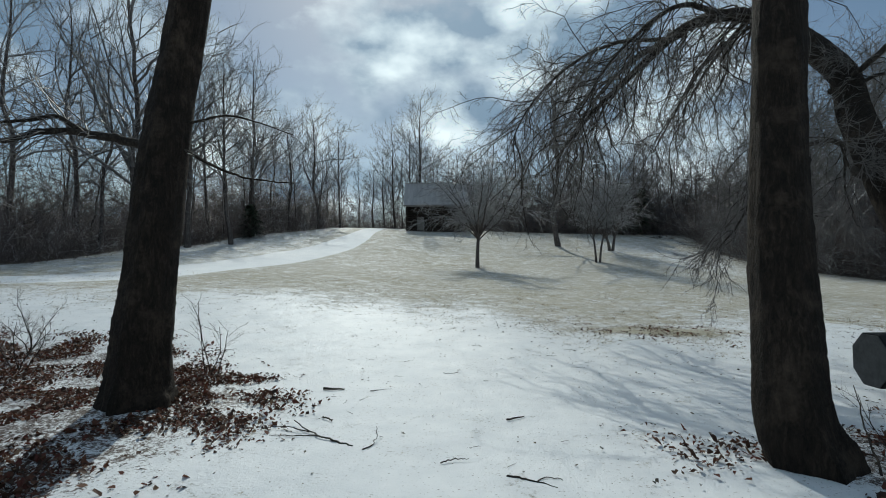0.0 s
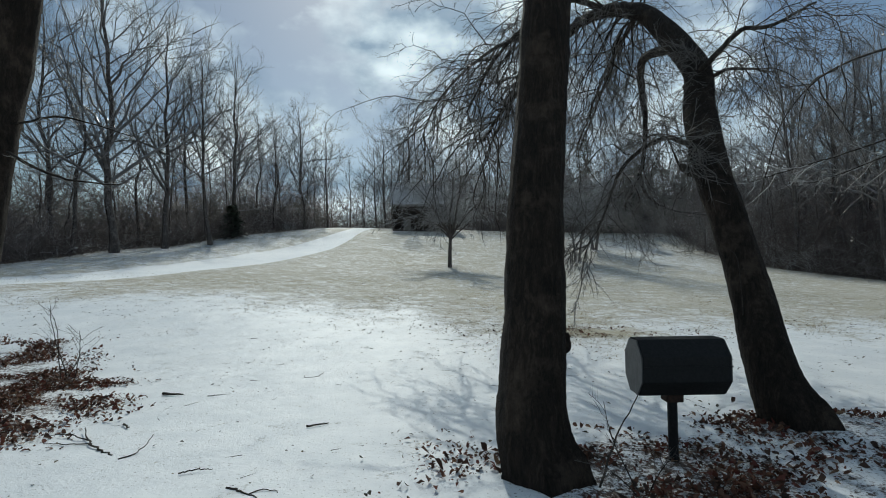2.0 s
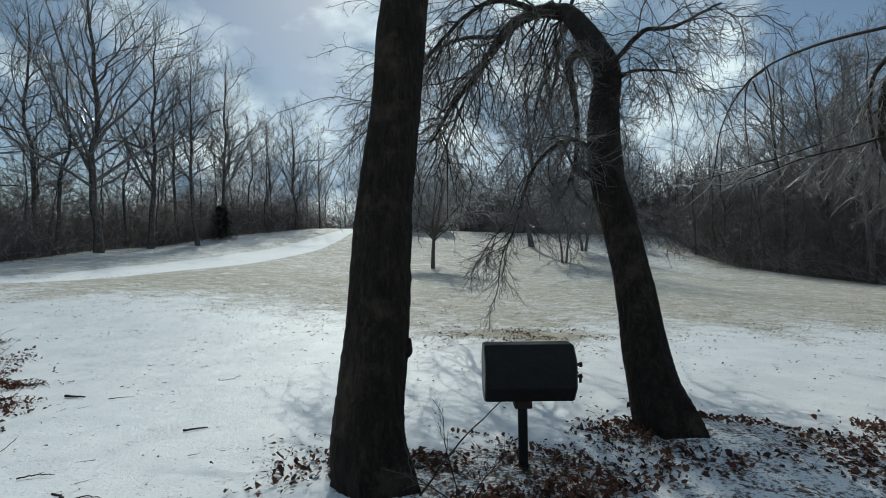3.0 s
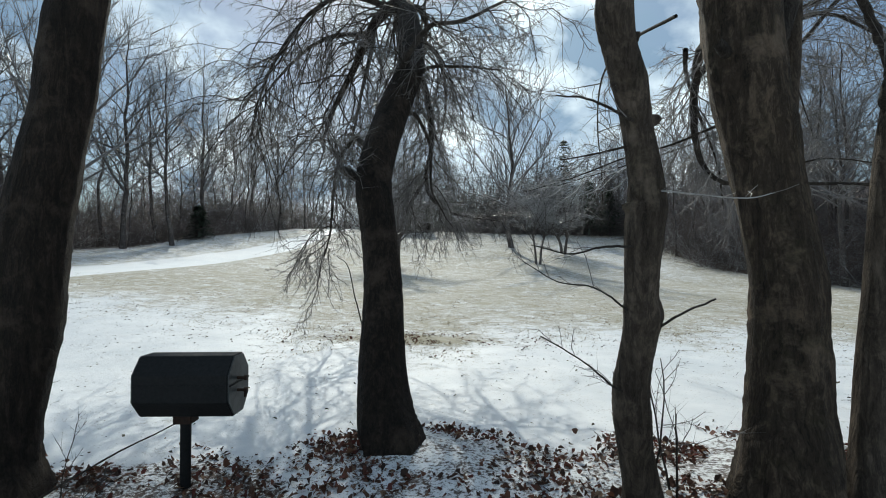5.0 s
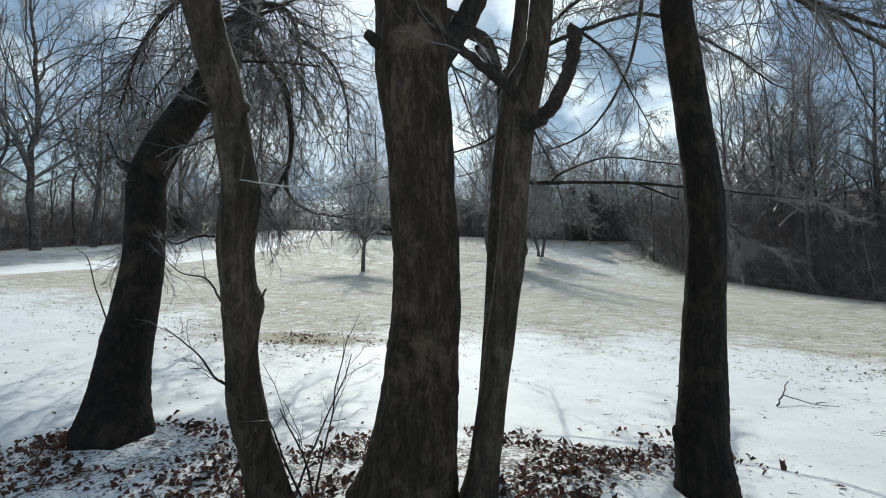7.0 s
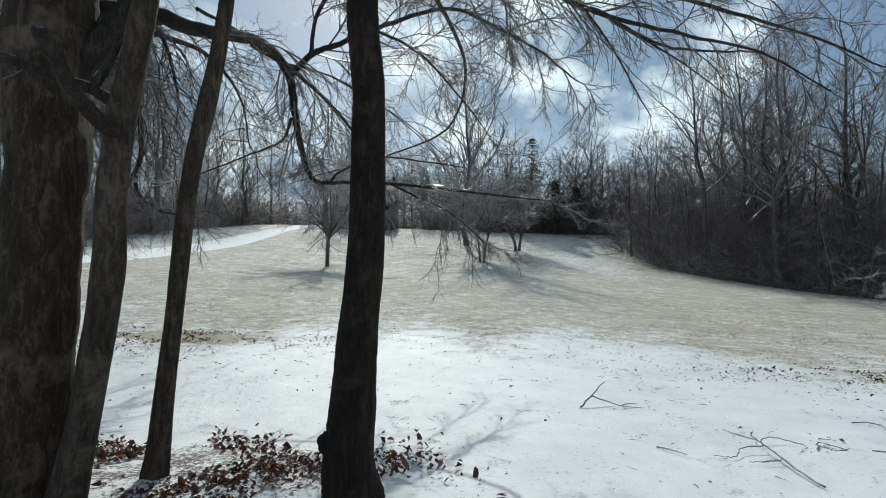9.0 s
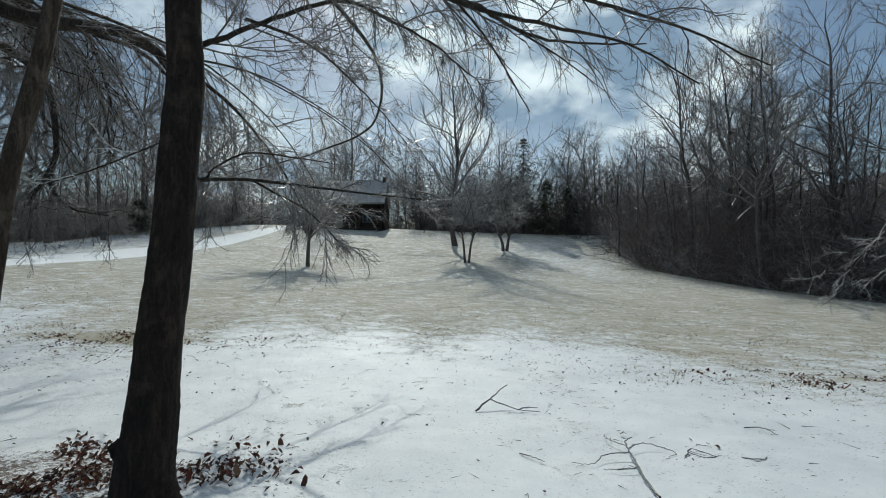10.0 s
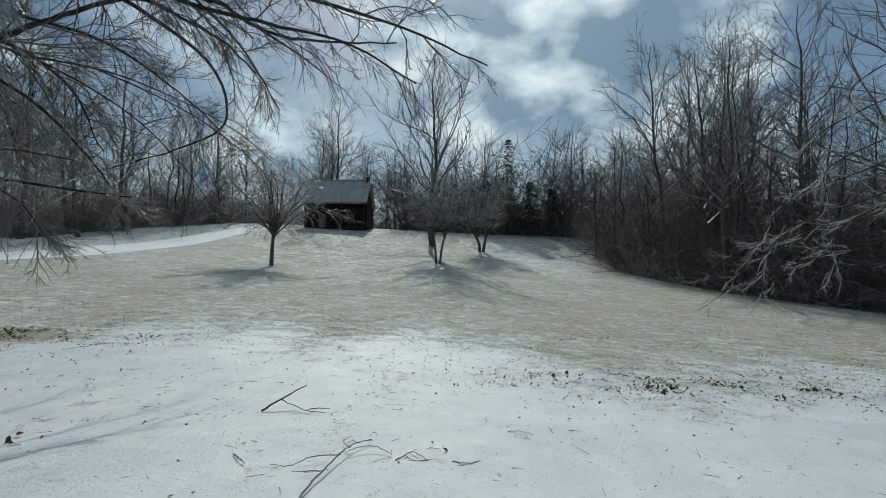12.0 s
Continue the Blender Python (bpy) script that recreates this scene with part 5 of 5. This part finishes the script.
PLANT = random.Random(9)
LONE = ((2, 12.9, 53.9, 1.0, 20), (0, -3.9, 77.0, 1.0, 70), (2, -24.2, 37.4, 1.1, 110), (1, -27.5, 36.0, 1.0, 10), (0, -22.6, 41.5, 0.95, 200), (1, -20.3, 45.0, 0.95, 300),
        (0, -20.8, 51.5, 0.9, 40), (1, -30.5, 33.0, 1.05, 80), (2, -20.8, 65.0, 0.68, 60), (2, -17.8, 67.0, 0.76, 160), (0, -15.0, 69.5, 0.7, 250), (1, -23.0, 63.0, 0.72, 210),
        (1, 31.2, 76.8, 0.85, 30), (2, 37.0, 42.0, 0.9, 80), (0, 40.2, 51.5, 1.0, 190), (1, 42.4, 46.6, 1.1, 150), (1, 33.0, 51.0, 0.68, 10), (0, 42.5, 38.0, 1.05, 220), (1, 39.0, 41.5, 1.05, 330))
# lone large trees that can be told apart
for kind, x, y, s, turn in LONE:
    plant(kind, x, y, s, turn)


def rows_of_trees(edge, side, y0, y1, pitch, depth, scale):
    y = y0
    while y < y1:
        x = float(np.interp(y, *edge))
        for k, off in enumerate(depth):
            xx = x + side * (off + PLANT.uniform(-1.6, 1.6))
            yy = y + PLANT.uniform(-pitch, pitch) * 0.6
            plant(PLANT.choice((3, 4, 5, 4, 3, 0) if k else (1, 3, 4, 5)), xx, yy, scale * PLANT.uniform(0.8, 1.12), PLANT.uniform(0, 360), PLANT.uniform(-5, 5))
        y += pitch * PLANT.uniform(0.8, 1.2)


rows_of_trees(EDGE_LEFT, -1, 20, 70, 4.6, (2.5, 10), 0.86)
rows_of_trees(EDGE_RIGHT, 1, 22, 42, 3.9, (3.0, 9, 17), 1.02)
rows_of_trees(EDGE_RIGHT, 1, 42, 78, 4.1, (3.0, 9, 18), 0.72)
for i in range(42):
    x = -19 + 60 * (i + PLANT.random()) / 42
    plant(PLANT.choice((3, 4, 5, 0, 1)), x, PLANT.uniform(80, 100) if x < 6 else PLANT.uniform(70, 92), PLANT.uniform(0.7, 0.9), PLANT.uniform(0, 360))
for edge, side, y0, y1, count in ((EDGE_LEFT, -1, 22, 74, 22), (EDGE_RIGHT, 1, 24, 74, 36)):
    for i in range(count):
        y = y0 + (y1 - y0) * (i + PLANT.random()) / count
        plant(PLANT.choice((6, 7)), float(np.interp(y, *edge)) + side * PLANT.uniform(0.5, 9), y, PLANT.uniform(0.7, 1.15), PLANT.uniform(0, 360))
for x, y in ((-17, 72), (-13, 74), (-8, 76), (8, 73), (11, 72), (14, 71), (18, 70), (21, 68), (27, 67), (31, 66)):
    plant(7, x, y, PLANT.uniform(0.7, 1.0), PLANT.uniform(0, 360))


# ---- evergreens behind the lawn ----
def evergreen(seed, x, y, h, w, label):
    rng = np.random.default_rng(seed)
    ob = thing("evergreen_tree", (x, y, ground_z(x, y)), label, "tree", "evergreens at the wood's edge")
    trunk, leaf = Geo(), Geo()
    tube(trunk, [(0, 0, -0.2), (0, 0, h * 0.5), (0, 0, h)], [0.16, 0.1, 0.02], 7)
    for z in np.arange(h * 0.12, h * 0.99, h * 0.03):
        reach = w * (1 - z / h) ** 0.8 + 0.12
        for _ in range(16):
            a = rng.uniform(0, 6.28)
            L = reach * rng.uniform(0.6, 1.15)
            d = np.array([math.cos(a), math.sin(a), rng.uniform(-0.35, 0.15)])
            for u in np.linspace(0.25, 1, 6):
                p = np.array([0, 0, z]) + d * L * u + rng.normal(size=3) * 0.05
                s = np.array([-math.sin(a), math.cos(a), 0]) * rng.uniform(0.10, 0.22)
                e = d * rng.uniform(0.16, 0.32) + np.array([0, 0, -0.08])
                leaf.add(np.array([p - s, p + e * 0.4, p + s, p + e]), [(0, 1, 3), (1, 2, 3)])
    trunk.part("trunk", M_FAR_BARK, ob)
    leaf.part("foliage", M_NEEDLE, ob, "dark green needles")


for i, (x, y, h, w) in enumerate(((23.0, 70.5, 14.5, 4.2), (25.8, 68, 8.0, 3.6), (19.8, 71, 8.0, 3.4), (29.0, 69, 7.0, 3.2), (-20.6, 50.5, 3.6, 1.6))):
    evergreen(400 + i, x, y, h, w, "dark green evergreen at the wood's edge" if i < 4 else "low dark evergreen bush at the wood's edge")


# ---- brush along the wood's edges ----
def brush(name, label, seed, spots, tall, material, thin=0.008, fan=9, lean=0.5):
    """Countless thin stems with side twigs, one mesh."""
    rng = np.random.default_rng(seed)
    geo, lines = Geo(), []
    for x, y in spots:
        h = tall * rng.uniform(0.35, 1.3)
        d = unit(np.array([rng.normal() * lean, rng.normal() * lean, 1]))
        q, w = branch(geo, rng, np.array([x, y, ground_z(x, y) - 0.1]), d, h, thin * 1.6, thin * 0.6, 3, 3, 0.6, -0.2)
        lines.append((q, w, h))
    fine_twigs(geo, rng, lines, fan, 0.42 if tall < 6 else 0.24, 1.15, thin * 0.7, 0.0)
    tagged(geo.part(name, material), label, "undergrowth", kind="stuff")


def edge_spots(seed, edge, side, y0, y1, count, deep):
    rng = np.random.default_rng(seed)
    y = rng.uniform(y0, y1, count)
    off = np.abs(rng.normal(size=count)) * deep + rng.uniform(-0.5, 1.2, count)
    return np.stack([np.interp(y, *edge) + side * off, y], 1)


DENSE = "dense brown winter underbrush along the wood's edge"
brush("underbrush", DENSE, 501, edge_spots(1, EDGE_LEFT, -1, 14, 76, 3300, 6), 4.4, M_BRUSH, 0.0135)
brush("underbrush", DENSE, 502, edge_spots(2, EDGE_RIGHT, 1, 18, 78, 3600, 7), 5.6, M_BRUSH, 0.0115)
# Pale shoots set among the brush to carry its icy glints.
brush("icy_brush", "low arching shoots white with ice along the wood's edge", 507, edge_spots(7, EDGE_RIGHT, 1, 22, 70, 520, 3), 5.5, M_ICE, 0.008, 16, 1.0)
brush("icy_brush", "low arching shoots white with ice along the wood's edge", 508, edge_spots(8, EDGE_LEFT, -1, 22, 70, 260, 3), 3.4, M_ICE, 0.009, 14, 0.9)
FAR = "distant bare woods, a grey haze of branches"
wood_rng = np.random.default_rng(78)
for seed, edge, side, y0, y1 in ((504, EDGE_LEFT, -1, 8, 90), (505, EDGE_RIGHT, 1, 8, 95)):
    spots = edge_spots(seed, edge, side, y0, y1, 1300 if side < 0 else 2000, 9)
    spots[:, 0] += side * 7
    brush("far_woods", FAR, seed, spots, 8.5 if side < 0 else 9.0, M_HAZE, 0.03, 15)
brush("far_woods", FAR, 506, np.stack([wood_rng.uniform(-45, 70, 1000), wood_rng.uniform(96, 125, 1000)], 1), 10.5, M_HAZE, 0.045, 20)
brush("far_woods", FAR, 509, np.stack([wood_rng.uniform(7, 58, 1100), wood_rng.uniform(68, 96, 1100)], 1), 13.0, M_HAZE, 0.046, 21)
brush("underbrush", "dark thicket at the back of the lawn", 510, np.stack([wood_rng.uniform(9, 40, 1200), wood_rng.uniform(67, 84, 1200)], 1), 4.5, M_BRUSH, 0.013)
hedge_rng = np.random.default_rng(77)
brush("underbrush", "grey-brown thicket behind the rise", 503, np.stack([hedge_rng.uniform(-24, 36, 1300), hedge_rng.uniform(76, 92, 1300)], 1), 4.6, M_BRUSH, 0.012)


# ---- the ice-coated tree at the field's right-hand edge ----
def icy_edge_tree():
    ob, base = near_tree("ice_coated_tree", "edge tree with low spreading branches thickly coated in ice",
                         [(28.2, 11.6, -0.5), (28.15, 11.6, 0.7), (28.1, 11.5, 2.2), (28.2, 11.4, 4.2), (28.3, 11.4, 7.7)], [0.24, 0.2, 0.17, 0.13, 0.05], 91, M_BARK, 14)
    rows = []
    for x, z, dy in ((20.7, 0.9, 0.2), (21.3, 1.15, -0.7), (20.9, 1.5, 0.7), (21.9, 2.0, -0.2), (22.4, 2.6, 0.5), (22.0, 1.4, 1.2), (23.0, 3.2, -0.5), (23.6, 4.0, 0.4), (24.2, 4.8, -0.3), (22.7, 1.9, -1.0)):
        pts = [(28.1, 11.5, z + 2.7), (26.6, 11.4 + dy * 0.3, z + 2.35), (24.6, 11.2 + dy * 0.7, z + 1.5), ((x + 24) / 2 - 0.4, 11.1 + dy * 0.9, z + 0.75), (x, 11.0 + dy, z)]
        rows.append((*limb(ob, base, pts, 0.022, 0.005, 6), 0.012))
    twigs(ob, 92, rows, 2, 10, 0.95, 0.5, -0.05, 0.25, 0.0028, M_ICE)
    high_crown(ob, base, (28.3, 11.4, 7.4), 93, 5, 3.0, 0.05)


icy_edge_tree()


# ---- fallen leaves, specks and grass ----
def scatter(name, label, category, seed, spots, size, material, flat=0.35, flap=True):
    """Small curled flakes on the ground, one mesh."""
    rng = np.random.default_rng(seed)
    n = len(spots)
    s = size * (0.35 + 0.95 * rng.random(n) ** 2)
    a = rng.uniform(0, 6.28, n)
    z = height(spots[:, 0], spots[:, 1])
    ex = np.stack([np.cos(a), np.sin(a), rng.normal(size=n) * flat], 1)
    ey = np.stack([-np.sin(a), np.cos(a), rng.normal(size=n) * flat], 1)
    c = np.stack([spots[:, 0], spots[:, 1], z + s * 0.16 + 0.003], 1)
    up = np.array([0, 0, 1.0])
    curl = (s * rng.uniform(0.0, 0.45, n))[:, None] * up
    L, W = s[:, None] * ex * 0.5, s[:, None] * ey * 0.36
    j = rng.uniform(0.35, 1.35, (n, 6, 1))
    v = np.stack([c - L * j[:, 0], c - W * j[:, 1] + curl - L * 0.3, c - W * 0.7 * j[:, 2] + L * 0.45 + curl * 0.8, c + L * 1.1 * j[:, 3] + curl * 0.3, c + W * j[:, 4] + L * 0.3 + curl, c + W * 0.8 * j[:, 5] - L * 0.4 + curl * 0.6], 1).reshape(-1, 3)
    f = []
    for i in range(n):
        k = 6 * i
        f += [(k, k + 1, k + 2, k + 3), (k, k + 3, k + 4, k + 5)]
    me = bpy.data.meshes.new(name)
    me.from_pydata(v.tolist(), [], f)
    me.materials.append(material)
    me.update()
    tagged(new(name, me), label, category, kind="stuff")


def sample(seed, count, x0, x1, y0, y1, weight):
    rng = np.random.default_rng(seed)
    p = np.stack([rng.uniform(x0, x1, count), rng.uniform(y0, y1, count)], 1)
    clump = np.zeros(count)
    for i in range(14):
        a = rng.uniform(0, 6.28)
        clump += 1.25 * np.sin((p[:, 0] * math.cos(a) + p[:, 1] * math.sin(a)) * rng.uniform(1.5, 9) + rng.uniform(0, 6.28))
    keep = rng.random(count) < weight(p[:, 0], p[:, 1]) * np.clip(0.48 + clump * 0.22, 0.01, 1.4)
    return p[keep]


scatter("leaf_litter", "brown and dark red fallen leaves strewn over the snow", "leaves", 601, sample(1, 400000, -13, 22, 2.2, 12.5, lambda x, y: leaf_cover(x, y) * (1 + 0.6 * step(-2.0, -3.0, x))), 0.064, M_LEAF, 0.5)
scatter("debris", "dark bits of leaf and twig scattered on the snow", "debris", 602, sample(2, 60000, -16, 30, 3, 24, lambda x, y: 0.1 + 0.7 * np.exp(-((y - np.interp(x, [-14, -4, -0.4, 1, 6, 12, 15, 18, 22, 30], [14.3, 15.4, 13.2, 11.2, 10.7, 12.8, 12.6, 9.5, 9.6, 9.2])) / 2.6) ** 2) + 0.5 * np.exp(-(((x - 5.0) / 2.6) ** 2 + ((y - 11.5) / 1.0) ** 2)) + 0.5 * np.exp(-(((x - 19.5) / 4.5) ** 2 + ((y - 9.2) / 1.3) ** 2)) + 0.3 * np.exp(-((x - 1.7) / 0.8) ** 2 - ((y - 4.6) / 1.6) ** 2) + 0.12 * leaf_cover(x, y)), 0.046, M_SPECK, 0.3)


def grass():
    """Short dry blades where the snow has thinned."""
    p = sample(3, 330000, -24, 32, 7.5, 26, lambda x, y: np.clip(grass_cover(x, y) - 0.02, 0, 1) * 0.8 * np.exp(-np.maximum(y - 12, 0) / 7))
    p = p + np.random.default_rng(9).normal(size=p.shape) * 0.03
    rng = np.random.default_rng(8)
    n = len(p)
    a = rng.uniform(0, 6.28, n)
    h = rng.uniform(0.012, 0.05, n)
    z = height(p[:, 0], p[:, 1])
    side = np.stack([np.cos(a), np.sin(a), 0 * a], 1) * rng.uniform(0.004, 0.014, n)[:, None]
    tip = np.stack([rng.normal(size=n) * 0.04, rng.normal(size=n) * 0.04, h], 1)
    c = np.stack([p[:, 0], p[:, 1], z - 0.005], 1)
    v = np.stack([c - side, c + side, c + tip], 1).reshape(-1, 3)
    me = bpy.data.meshes.new("grass")
    me.from_pydata(v.tolist(), [], [(3 * i, 3 * i + 1, 3 * i + 2) for i in range(n)])
    me.materials.append(M_GRASS)
    me.update()
    tagged(new("grass", me), "short dry straw-coloured grass poking through thin snow", "grass", kind="stuff")


grass()


def twig_litter():
    """Short broken twigs strewn over the snow under the trees."""
    p = sample(5, 5200, -9, 19, 3.0, 11.5, lambda x, y: 0.16 + 0.45 * step(8, 10, x) * (1 - step(8, 10, y)) + 0.3 * leaf_cover(x, y))
    rng = np.random.default_rng(12)
    n, geo = len(p), Geo()
    a = rng.uniform(0, 6.28, n)
    d = units(np.stack([np.cos(a), np.sin(a), rng.uniform(-0.02, 0.12, n)], 1))
    long_ = 0.03 + 0.22 * rng.random(n) ** 2.5
    c = np.stack([p[:, 0], p[:, 1], height(p[:, 0], p[:, 1]) + 0.006], 1)
    cones(geo, c, d, long_, rng.uniform(0.002, 0.005, n))
    side = units(d + rng.normal(size=(n, 3)) * np.array([0.6, 0.6, 0.1]))
    cones(geo, c + d * long_[:, None] * 0.35, side, long_ * rng.uniform(0.2, 0.6, n), 0.002)
    tagged(geo.part("twig_litter", M_LIMB), "small dark broken twigs strewn over the snow", "twigs", kind="stuff")


twig_litter()
